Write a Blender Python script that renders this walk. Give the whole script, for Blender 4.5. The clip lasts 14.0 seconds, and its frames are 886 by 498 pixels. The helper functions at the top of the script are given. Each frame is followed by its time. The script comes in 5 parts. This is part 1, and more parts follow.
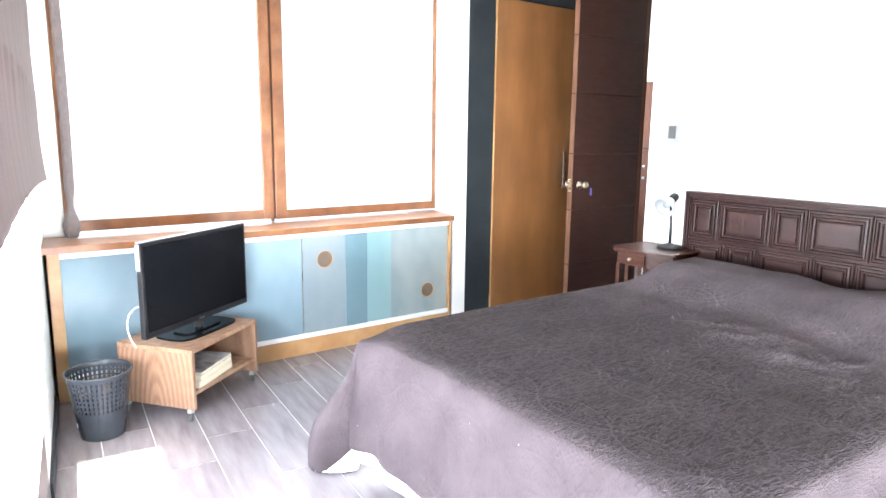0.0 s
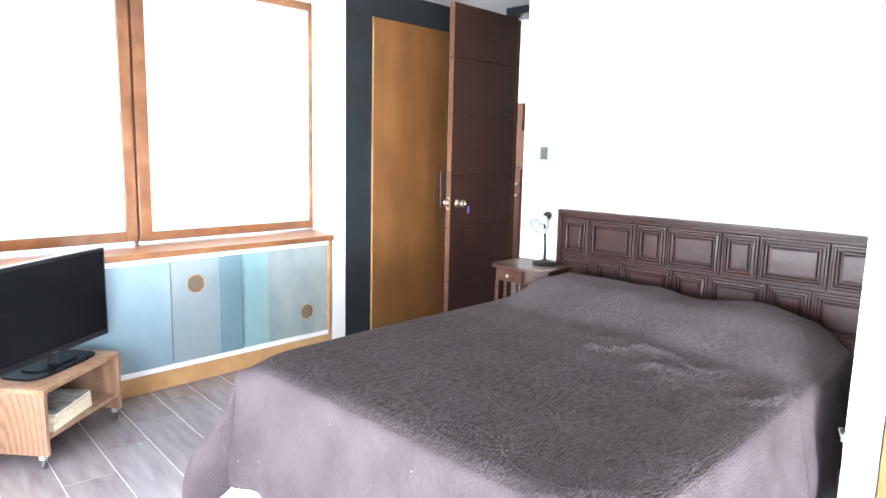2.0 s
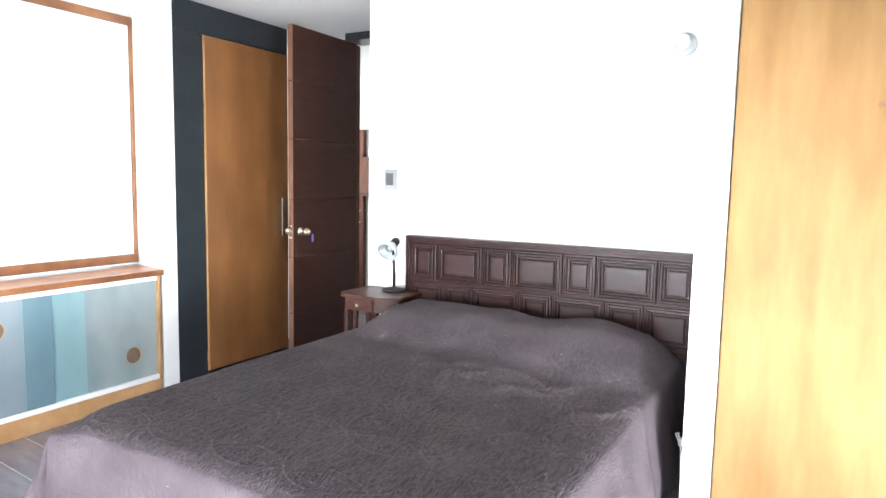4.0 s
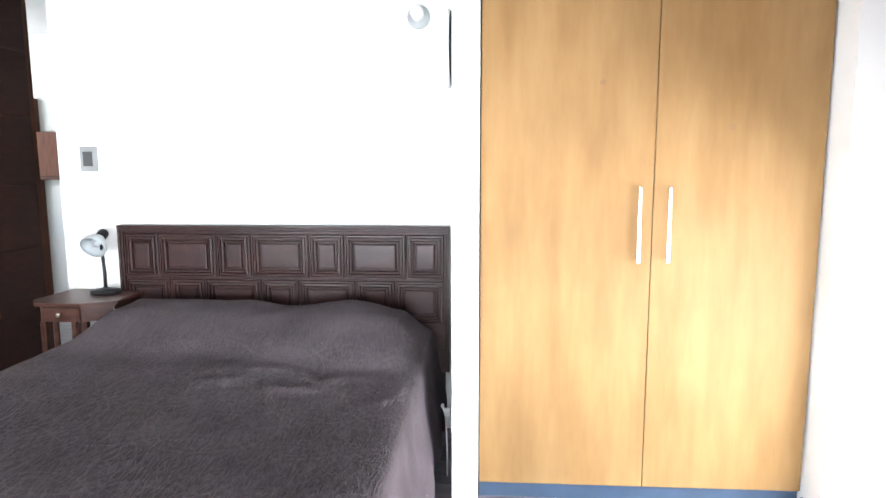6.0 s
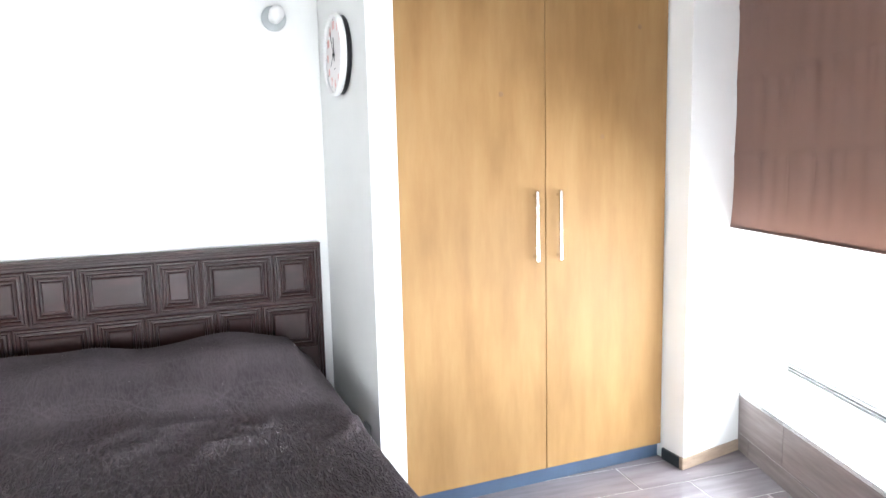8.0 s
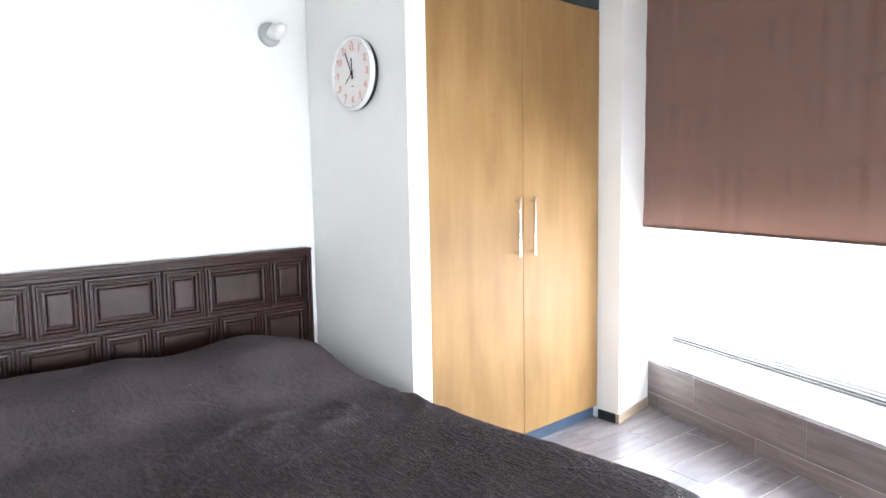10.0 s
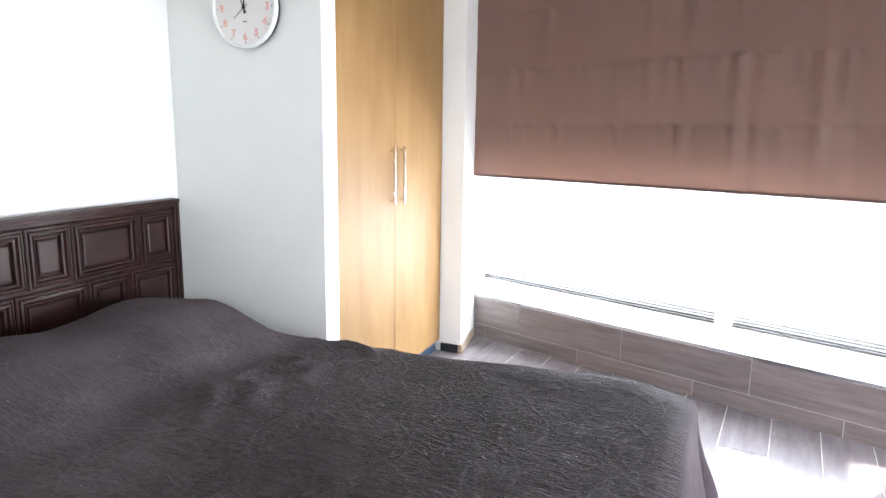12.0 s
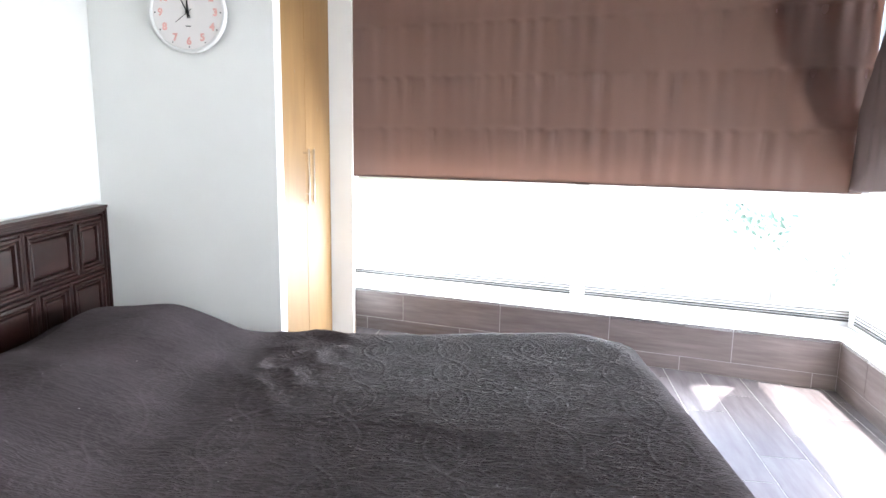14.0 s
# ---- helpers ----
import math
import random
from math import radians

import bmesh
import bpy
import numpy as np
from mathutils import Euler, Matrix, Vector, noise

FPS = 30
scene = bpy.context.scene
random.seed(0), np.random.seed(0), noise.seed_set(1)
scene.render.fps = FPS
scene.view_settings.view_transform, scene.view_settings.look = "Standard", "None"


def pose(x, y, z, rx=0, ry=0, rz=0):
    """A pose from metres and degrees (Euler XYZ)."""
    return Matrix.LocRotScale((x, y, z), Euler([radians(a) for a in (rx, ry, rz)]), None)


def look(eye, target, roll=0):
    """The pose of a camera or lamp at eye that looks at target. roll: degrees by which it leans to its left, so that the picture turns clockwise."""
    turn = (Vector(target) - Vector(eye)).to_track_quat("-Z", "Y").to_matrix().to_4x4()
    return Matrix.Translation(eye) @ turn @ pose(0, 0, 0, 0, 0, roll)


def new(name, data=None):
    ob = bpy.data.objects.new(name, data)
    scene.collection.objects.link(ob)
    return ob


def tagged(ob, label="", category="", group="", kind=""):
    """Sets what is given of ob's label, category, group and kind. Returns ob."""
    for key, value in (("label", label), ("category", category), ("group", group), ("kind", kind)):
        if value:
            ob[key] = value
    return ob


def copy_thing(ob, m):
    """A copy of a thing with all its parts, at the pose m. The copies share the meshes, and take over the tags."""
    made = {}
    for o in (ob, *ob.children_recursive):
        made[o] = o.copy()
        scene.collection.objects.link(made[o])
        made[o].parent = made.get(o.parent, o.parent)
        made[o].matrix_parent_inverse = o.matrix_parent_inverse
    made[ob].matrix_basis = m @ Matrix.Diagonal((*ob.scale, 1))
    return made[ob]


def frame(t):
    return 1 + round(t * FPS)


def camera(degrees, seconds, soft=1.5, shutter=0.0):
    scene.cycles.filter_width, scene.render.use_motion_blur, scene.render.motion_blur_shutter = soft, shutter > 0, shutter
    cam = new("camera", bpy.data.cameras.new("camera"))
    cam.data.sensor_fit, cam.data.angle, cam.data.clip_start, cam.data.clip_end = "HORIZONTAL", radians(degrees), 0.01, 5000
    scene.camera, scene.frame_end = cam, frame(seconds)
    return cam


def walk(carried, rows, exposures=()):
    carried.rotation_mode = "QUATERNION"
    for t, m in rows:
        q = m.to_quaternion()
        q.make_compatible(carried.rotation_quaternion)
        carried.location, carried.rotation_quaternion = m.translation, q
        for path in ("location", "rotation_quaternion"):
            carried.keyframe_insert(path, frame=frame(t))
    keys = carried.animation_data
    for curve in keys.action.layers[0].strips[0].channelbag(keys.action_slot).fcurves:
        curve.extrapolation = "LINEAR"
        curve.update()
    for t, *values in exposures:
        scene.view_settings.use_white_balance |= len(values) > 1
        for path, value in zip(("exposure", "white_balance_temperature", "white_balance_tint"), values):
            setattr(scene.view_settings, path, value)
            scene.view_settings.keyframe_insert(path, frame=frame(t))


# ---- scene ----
cam = camera(67.9, 14.0)
PATH = [
    (0.0, -0.0730, 0.0698, 1.3049, -36.21, -10.02, 0.70),
    (0.5, -0.0910, 0.0802, 1.3015, -39.66, -9.96, 1.11),
    (1.0, -0.1027, 0.0848, 1.3181, -40.85, -10.14, 1.70),
    (1.5, -0.0823, 0.1108, 1.3284, -44.31, -9.23, 1.62),
    (2.0, -0.0820, 0.1101, 1.3245, -47.12, -8.49, 1.34),
    (4.5, -0.0220, 0.2189, 1.3158, -66.23, -6.79, 1.33),
    (5.0, -0.0046, 0.2420, 1.3115, -72.88, -8.27, 1.70),
    (5.5, 0.0479, 0.3152, 1.3122, -80.10, -7.53, 0.51),
    (6.0, 0.0993, 0.4292, 1.3252, -86.23, -7.89, -0.11),
    (6.5, 0.1103, 0.6144, 1.3347, -93.78, -5.32, -1.45),
    (7.0, 0.1328, 0.7495, 1.3501, -97.10, -7.41, 0.18),
    (7.5, 0.2073, 0.9475, 1.3412, -103.03, -7.24, 0.01),
    (7.7, 0.2396, 1.0401, 1.3355, -107.03, -6.83, -0.86),
    (9.8, 0.4009, 2.0568, 1.3013, -128.55, -8.61, 1.91),
    (10.0, 0.4512, 2.1476, 1.3062, -131.19, -5.96, -1.03),
    (10.5, 0.5656, 2.3013, 1.3022, -137.52, -7.21, 0.32),
    (11.0, 0.7545, 2.4864, 1.3185, -147.07, -7.88, -0.15),
    (11.5, 0.8695, 2.6266, 1.3153, -153.01, -7.81, 0.95),
    (12.0, 1.0688, 2.7199, 1.3082, -157.49, -10.33, 0.83),
    (12.5, 1.2719, 2.8267, 1.3078, -161.13, -10.29, 1.38),
    (13.0, 1.4667, 2.9519, 1.3064, -167.64, -9.56, 1.12),
    (13.5, 1.5956, 3.1131, 1.3159, -177.68, -8.62, 0.94),
    (14.0, 1.6984, 3.1936, 1.3018, -177.95, -9.81, 0.88),
]


def eye_pose(x, y, z, yaw, pitch, roll):
    return pose(x, y, z, 90 + pitch, 0, yaw) @ pose(0, 0, 0, 0, 0, ROLL_SIGN * roll)


ROLL_SIGN = 1
walk(cam, [(t, eye_pose(*row)) for t, *row in PATH],
     exposures=[(0.0, 2.95), (2.0, 2.85), (4.5, 2.5), (6.5, 2.1), (7.5, 1.95), (10.0, 1.75), (14.0, 1.8)])

# ---- light ----
SUN_TO = Vector((-0.298, 0.036, 1.0)).normalized()
world = bpy.data.worlds.new("sky")
scene.world = world
world.use_nodes = True
wn = world.node_tree.nodes
sky = wn.new("ShaderNodeTexSky")
sky.sky_type = "NISHITA"
sky.sun_disc = False
sky.sun_elevation = math.asin(SUN_TO.z)
sky.sun_rotation = math.atan2(SUN_TO.x, SUN_TO.y)
world.node_tree.links.new(sky.outputs[0], wn["Background"].inputs[0])
wn["Background"].inputs[1].default_value = 0.15

sun = new("sun", bpy.data.lights.new("sun", "SUN"))
sun.data.energy = 4.0
sun.data.angle = radians(0.5)
sun.data.color = (1.0, 0.96, 0.9)
sun.matrix_world = look(SUN_TO * 20, (0, 0, 0))


def window_light(name, centre, facing, width, height, energy, color=(0.93, 0.97, 1.0)):
    """An area light in an opening: the sky's in the windows, fill in the passage."""
    lamp = new(name, bpy.data.lights.new(name, "AREA"))
    lamp.data.shape = "RECTANGLE"
    lamp.data.size, lamp.data.size_y = width, height
    lamp.data.energy = energy
    lamp.data.color = color
    lamp.matrix_world = look(centre, Vector(centre) + Vector(facing))
    return lamp


# ---- plan ----
CEIL = 2.38
SW = Vector((-0.264, -0.178))          # inner corner of the two low walls
SE = Vector((2.46, -1.143))
NW = Vector((0.235, 3.9))
WEST = (NW - SW).normalized()
SOUTH = (SE - SW).normalized()
OUT_W = Vector((-WEST.y, WEST.x))      # away from the room through the west wall
OUT_S = Vector((SOUTH.y, -SOUTH.x))    # away from the room through the south wall
LOW = 0.279
REVEAL = 3.14                          # where the west window ends, along WEST
TILED = 2.82                           # where its tiled low wall ends
NORTH_Y = 3.90
CAB_Y = 3.556


def on_west(s, out=0.0):
    p = SW + WEST * s + OUT_W * out
    return (p.x, p.y)


def on_south(s, out=0.0):
    p = SW + SOUTH * s + OUT_S * out
    return (p.x, p.y)


WL = on_west(1.38, 0.46)
window_light("west_window_light", (WL[0], WL[1], 0.72), (-OUT_W.x, -OUT_W.y, -0.15), 2.5, 0.74, 25, (0.86, 0.90, 1.0))
SL = on_south(1.75, 0.46)
window_light("south_window_light", (SL[0], SL[1], 0.58), (-OUT_S.x, -OUT_S.y, -0.75), 2.1, 0.60, 36, (0.86, 0.92, 1.0))
window_light("north_window_light", (1.5, NORTH_Y - 0.03, 1.54), (0, -1, 0), 2.2, 1.3, 4.6, (1.0, 0.99, 0.96))
# fill light added to brighten the passage
window_light("passage_fill_light", (5.0, 4.86, 1.5), (0, -1, 0), 0.95, 1.15, 4)

# ---- materials ----


def material(name, color, rough=0.5, metal=0.0, var=0.12, scale=6.0, stretch=(1, 1, 1), bump=0.0, bump_scale=60.0,
             stain=0.0, random_var=0.0, ramp=None, spec=0.5, coat=0.0, island=0.0):
    """A principled material with variation at two scales."""
    m = bpy.data.materials.new(name)
    m.use_nodes = True
    n, l = m.node_tree.nodes, m.node_tree.links
    b = n["Principled BSDF"]
    b.inputs["Roughness"].default_value = rough
    b.inputs["Metallic"].default_value = metal
    b.inputs["Specular IOR Level"].default_value = spec
    b.inputs["Coat Weight"].default_value = coat
    tc = n.new("ShaderNodeTexCoord")
    mp = n.new("ShaderNodeMapping")
    mp.inputs["Scale"].default_value = stretch
    l.new(tc.outputs["Object"], mp.inputs[0])
    vec = mp.outputs[0]
    if random_var:
        oi = n.new("ShaderNodeObjectInfo")
        mul = n.new("ShaderNodeVectorMath")
        mul.operation = "MULTIPLY_ADD"
        cx = n.new("ShaderNodeCombineXYZ")
        for i, k in enumerate((7.3, 13.1, 3.7)):
            mm = n.new("ShaderNodeMath")
            mm.operation = "MULTIPLY"
            mm.inputs[1].default_value = k
            l.new(oi.outputs["Random"], mm.inputs[0])
            l.new(mm.outputs[0], cx.inputs[i])
        mul.inputs[1].default_value = (1, 1, 1)
        l.new(vec, mul.inputs[0])
        l.new(cx.outputs[0], mul.inputs[2])
        vec = mul.outputs[0]
    nz = n.new("ShaderNodeTexNoise")
    nz.inputs["Scale"].default_value = scale
    nz.inputs["Detail"].default_value = 6
    nz.inputs["Roughness"].default_value = 0.6
    l.new(vec, nz.inputs["Vector"])
    cr = n.new("ShaderNodeValToRGB")
    c = color
    if ramp:
        cr.color_ramp.elements[0].color = (*ramp[0], 1)
        cr.color_ramp.elements[1].color = (*ramp[-1], 1)
        for i, q in enumerate(ramp[1:-1]):
            e = cr.color_ramp.elements.new(0.35 + 0.3 * (i + 1) / (len(ramp) - 1))
            e.color = (*q, 1)
    else:
        cr.color_ramp.elements[0].color = (*[v * (1 - var) for v in c], 1)
        cr.color_ramp.elements[1].color = (*[min(1, v * (1 + var)) for v in c], 1)
    cr.color_ramp.elements[0].position = 0.3
    cr.color_ramp.elements[-1].position = 0.7
    l.new(nz.outputs["Fac"], cr.inputs[0])
    out = cr.outputs[0]
    if stain:
        big = n.new("ShaderNodeTexNoise")
        big.inputs["Scale"].default_value = 1.7
        big.inputs["Detail"].default_value = 3
        l.new(tc.outputs["Object"], big.inputs["Vector"])
        mr = n.new("ShaderNodeMapRange")
        mr.inputs["From Min"].default_value, mr.inputs["From Max"].default_value = 0.3, 0.7
        mr.inputs["To Min"].default_value, mr.inputs["To Max"].default_value = 1 - stain, 1 + stain * 0.5
        l.new(big.outputs["Fac"], mr.inputs["Value"])
        hs = n.new("ShaderNodeHueSaturation")
        l.new(mr.outputs[0], hs.inputs["Value"])
        l.new(out, hs.inputs["Color"])
        out = hs.outputs[0]
    if random_var or island:
        hs = n.new("ShaderNodeHueSaturation")
        mr = n.new("ShaderNodeMapRange")
        k = random_var or island
        mr.inputs["To Min"].default_value, mr.inputs["To Max"].default_value = 1 - k, 1 + k
        if random_var:
            l.new(oi.outputs["Random"], mr.inputs["Value"])
        else:
            geo = n.new("ShaderNodeNewGeometry")
            l.new(geo.outputs["Random Per Island"], mr.inputs["Value"])
        l.new(mr.outputs[0], hs.inputs["Value"])
        l.new(out, hs.inputs["Color"])
        out = hs.outputs[0]
    l.new(out, b.inputs["Base Color"])
    rr = n.new("ShaderNodeMapRange")
    rr.inputs["To Min"].default_value, rr.inputs["To Max"].default_value = max(0, rough - 0.08), min(1, rough + 0.08)
    l.new(nz.outputs["Fac"], rr.inputs["Value"])
    l.new(rr.outputs[0], b.inputs["Roughness"])
    if bump:
        bn = n.new("ShaderNodeTexNoise")
        bn.inputs["Scale"].default_value = bump_scale
        bn.inputs["Detail"].default_value = 4
        l.new(vec, bn.inputs["Vector"])
        bp = n.new("ShaderNodeBump")
        bp.inputs["Strength"].default_value = bump
        bp.inputs["Distance"].default_value = 0.004
        l.new(bn.outputs["Fac"], bp.inputs["Height"])
        l.new(bp.outputs[0], b.inputs["Normal"])
    return m


M_WALL = material("white_wall_paint", (0.80, 0.81, 0.785), 0.75, var=0.02, scale=3, bump=0.15, bump_scale=180, stain=0.03)
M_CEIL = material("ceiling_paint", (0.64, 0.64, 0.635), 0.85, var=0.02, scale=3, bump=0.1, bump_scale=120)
M_TILE = material("wood_look_tile", (0.2, 0.17, 0.16), 0.24, scale=4.5, stretch=(5.0, 0.7, 3.0), random_var=0.08,
                  ramp=[(0.150, 0.132, 0.141), (0.190, 0.170, 0.180), (0.228, 0.206, 0.219)], bump=0.08, bump_scale=30, spec=0.7)
M_TILE_WALL = material("wood_look_wall_tile", (0.2, 0.17, 0.16), 0.35, scale=4.5, stretch=(0.8, 0.8, 9.0), random_var=0.12,
                       ramp=[(0.135, 0.104, 0.098), (0.18, 0.145, 0.138), (0.23, 0.192, 0.184)], bump=0.1, bump_scale=30)
M_GROUT = material("pale_grout", (0.44, 0.425, 0.41), 0.85, var=0.1, scale=30)
M_SILL = material("painted_sill", (0.78, 0.78, 0.77), 0.5, var=0.03, scale=4, stain=0.03)
M_ALU = material("white_aluminium", (0.84, 0.85, 0.86), 0.35, metal=0.0, var=0.04, scale=10)
M_RAIL_PALE = material("grey_rail_groove", (0.20, 0.20, 0.20), 0.6, var=0.08, scale=14)
M_RAIL = material("dark_rail_groove", (0.07, 0.07, 0.07), 0.6, metal=0.0, var=0.08, scale=14)
M_WOOD = material("varnished_window_wood", (0.32, 0.13, 0.05), 0.35, scale=5, stretch=(1, 1, 1), bump=0.1, bump_scale=70,
                  ramp=[(0.16, 0.058, 0.022), (0.25, 0.10, 0.038), (0.34, 0.155, 0.062)], coat=0.25)
M_STILE = material("pale_varnished_wood", (0.45, 0.27, 0.12), 0.4, scale=5, stretch=(1, 1, 1),
                   ramp=[(0.36, 0.19, 0.075), (0.46, 0.26, 0.11), (0.55, 0.34, 0.16)], coat=0.2)
M_BIRCH = material("honey_birch_veneer", (0.45, 0.235, 0.078), 0.60, scale=3.2, stretch=(3.0, 3.0, 0.5), bump=0.03, bump_scale=60,
                   ramp=[(0.222, 0.122, 0.044), (0.260, 0.149, 0.058), (0.296, 0.177, 0.074)], stain=0.14, spec=0.2)
M_CLOSET = material("amber_plywood_veneer", (0.30, 0.13, 0.036), 0.4, scale=1.7, stretch=(3.0, 3.0, 0.55),
                    ramp=[(0.175, 0.070, 0.0215), (0.215, 0.089, 0.027), (0.262, 0.113, 0.035)], coat=0.15, stain=0.25)
M_DOOR = material("dark_reddish_stained_wood", (0.052, 0.019, 0.0125), 0.45, scale=6, stretch=(1.2, 4, 6),
                  ramp=[(0.030, 0.0105, 0.007), (0.040, 0.014, 0.009), (0.052, 0.0185, 0.012)], bump=0.1, bump_scale=80, spec=0.3)
M_DOOR_EDGE = material("door_edge_wood", (0.3, 0.14, 0.08), 0.5, scale=7, stretch=(6, 6, 0.8),
                       ramp=[(0.14, 0.062, 0.034), (0.20, 0.095, 0.055), (0.27, 0.14, 0.085)])
M_JAMB = material("reddish_jamb_wood", (0.17, 0.06, 0.03), 0.8, scale=7, stretch=(6, 6, 0.8),
                  ramp=[(0.085, 0.030, 0.016), (0.12, 0.044, 0.023), (0.16, 0.062, 0.033)])
M_BLACK = material("blue_black_lacquer", (0.014, 0.019, 0.023), 0.36, var=0.2, scale=5, stain=0.15)
M_NAVY = material("dark_blue_plinth", (0.035, 0.06, 0.10), 0.4, var=0.2, scale=6)
M_HEAD = material("dark_mahogany", (0.034, 0.0115, 0.0095), 0.4, scale=7, stretch=(3, 1, 3), bump=0.04, bump_scale=90,
                  ramp=[(0.018, 0.0068, 0.0058), (0.028, 0.0098, 0.0082), (0.042, 0.015, 0.0125)], coat=0.05, spec=0.32)
M_STAND = material("brown_mahogany", (0.062, 0.021, 0.012), 0.42, scale=8, stretch=(4, 1, 4),
                   ramp=[(0.036, 0.012, 0.007), (0.058, 0.019, 0.011), (0.085, 0.031, 0.018)], coat=0.1, spec=0.35)
M_CART = material("pine_laminate", (0.45, 0.25, 0.13), 0.5, scale=6, stretch=(5, 5, 0.8),
                  ramp=[(0.17, 0.088, 0.048), (0.29, 0.172, 0.105), (0.37, 0.235, 0.155)], bump=0.05)


def cathedral_material(name, dark, light, centre):
    """Laminate with long arched growth rings."""
    m = material(name, light, 0.45)
    n, l = m.node_tree.nodes, m.node_tree.links
    tc = n.new("ShaderNodeTexCoord")
    mp = n.new("ShaderNodeMapping")
    mp.vector_type = "TEXTURE"
    mp.inputs["Location"].default_value = centre
    mp.inputs["Scale"].default_value = (0.10, 0.075, 0.30)
    l.new(tc.outputs["Object"], mp.inputs[0])
    wv = n.new("ShaderNodeTexWave")
    wv.wave_type, wv.rings_direction = "RINGS", "SPHERICAL"
    wv.inputs["Scale"].default_value = 1.0
    wv.inputs["Distortion"].default_value = 1.6
    wv.inputs["Detail"].default_value = 3
    wv.inputs["Detail Scale"].default_value = 1.4
    l.new(mp.outputs[0], wv.inputs["Vector"])
    fib = n.new("ShaderNodeTexNoise")
    fib.inputs["Scale"].default_value = 9
    fib.inputs["Detail"].default_value = 6
    l.new(mp.outputs[0], fib.inputs["Vector"])
    mul = n.new("ShaderNodeMath")
    mul.operation = "MULTIPLY_ADD"
    mul.inputs[1].default_value = 0.30
    l.new(wv.outputs["Fac"], mul.inputs[0])
    half = n.new("ShaderNodeMath")
    half.operation = "MULTIPLY"
    half.inputs[1].default_value = 0.5
    l.new(fib.outputs["Fac"], half.inputs[0])
    l.new(half.outputs[0], mul.inputs[2])
    cr = n.new("ShaderNodeValToRGB")
    cr.color_ramp.elements[0].color = (*dark, 1)
    cr.color_ramp.elements[1].color = (*light, 1)
    cr.color_ramp.elements[0].position, cr.color_ramp.elements[1].position = 0.12, 0.62
    l.new(mul.outputs[0], cr.inputs[0])
    l.new(cr.outputs[0], n["Principled BSDF"].inputs["Base Color"])
    return m


M_CART_SIDE = cathedral_material("arched_pine_laminate", (0.165, 0.086, 0.050), (0.315, 0.190, 0.120), (0.0, 0.20, 0.0))
M_CHROME = material("brushed_steel", (0.72, 0.70, 0.66), 0.25, metal=1.0, var=0.05, scale=30)
M_BRASS = material("worn_nickel", (0.66, 0.58, 0.46), 0.28, metal=1.0, var=0.1, scale=30)
M_PLASTIC = material("black_plastic", (0.011, 0.011, 0.0125), 0.38, var=0.15, scale=20, spec=0.3)
M_SCREEN = material("tv_screen", (0.004, 0.0045, 0.006), 0.16, var=0.05, scale=2, spec=0.28)
M_SHADE = material("lamp_shade_enamel", (0.40, 0.43, 0.43), 0.35, var=0.15, scale=6)
M_SILVER = material("silver_plastic", (0.30, 0.31, 0.32), 0.4, var=0.04, scale=20)
M_BIN = material("dark_grey_basket_plastic", (0.035, 0.04, 0.048), 0.22, var=0.12, scale=15)
M_GREY = material("grey_switch_plastic", (0.27, 0.28, 0.275), 0.45, var=0.05, scale=20)
M_DARKGREY = material("dark_switch_rocker", (0.06, 0.065, 0.065), 0.4, var=0.05, scale=20)
M_WHITEPL = material("white_plastic", (0.78, 0.78, 0.76), 0.4, var=0.03, scale=20)
M_PAPER = material("page_edges", (0.66, 0.60, 0.46), 0.8, var=0.12, scale=40, stretch=(1, 1, 12))
M_COVER = material("printed_magazine_cover", (0.35, 0.35, 0.36), 0.45, var=0.75, scale=16)
M_LINEN = material("white_linen", (0.80, 0.80, 0.79), 0.9, var=0.03, scale=12, bump=0.2, bump_scale=150)
M_PINK = material("faded_red_numerals", (0.74, 0.40, 0.36), 0.5, var=0.03)
M_FACE = material("clock_face", (0.78, 0.75, 0.73), 0.5, var=0.02)
M_BASE = material("beige_skirting_tile", (0.34, 0.26, 0.19), 0.5, var=0.18, scale=14, stretch=(1, 1, 5))
M_PURPLE = material("violet_key_tag", (0.16, 0.12, 0.5), 0.5, var=0.05)
M_CURTAIN = material("grey_brown_curtain_cloth", (0.2, 0.165, 0.16), 0.9, var=0.15, scale=40, bump=0.3, bump_scale=200)
M_CONCRETE = material("pale_outside_render", (0.55, 0.54, 0.5), 0.85, var=0.1, scale=3, bump=0.3, bump_scale=40, stain=0.1)
M_PAVE = material("pale_outside_ground", (0.64, 0.63, 0.60), 0.9, var=0.08, scale=2, bump=0.3, bump_scale=20, stain=0.15)
M_LEAF = material("green_leaves", (0.25, 0.38, 0.31), 0.6, var=0.4, scale=12, island=0.4)
M_BARK = material("bark", (0.45, 0.42, 0.38), 0.9, var=0.3, scale=10, bump=0.5, bump_scale=30)
M_PULL = material("brown_pull_wood", (0.15, 0.105, 0.07), 0.6, var=0.15, scale=20)
M_KNOT = material("wood_knot", (0.20, 0.105, 0.04), 0.5, var=0.2, scale=30)


def glass_material():
    m = bpy.data.materials.new("clear_glass")
    m.use_nodes = True
    b = m.node_tree.nodes["Principled BSDF"]
    b.inputs["Base Color"].default_value = (0.96, 0.98, 0.98, 1)
    b.inputs["Roughness"].default_value = 0.0
    b.inputs["IOR"].default_value = 1.45
    b.inputs["Transmission Weight"].default_value = 1.0
    return m


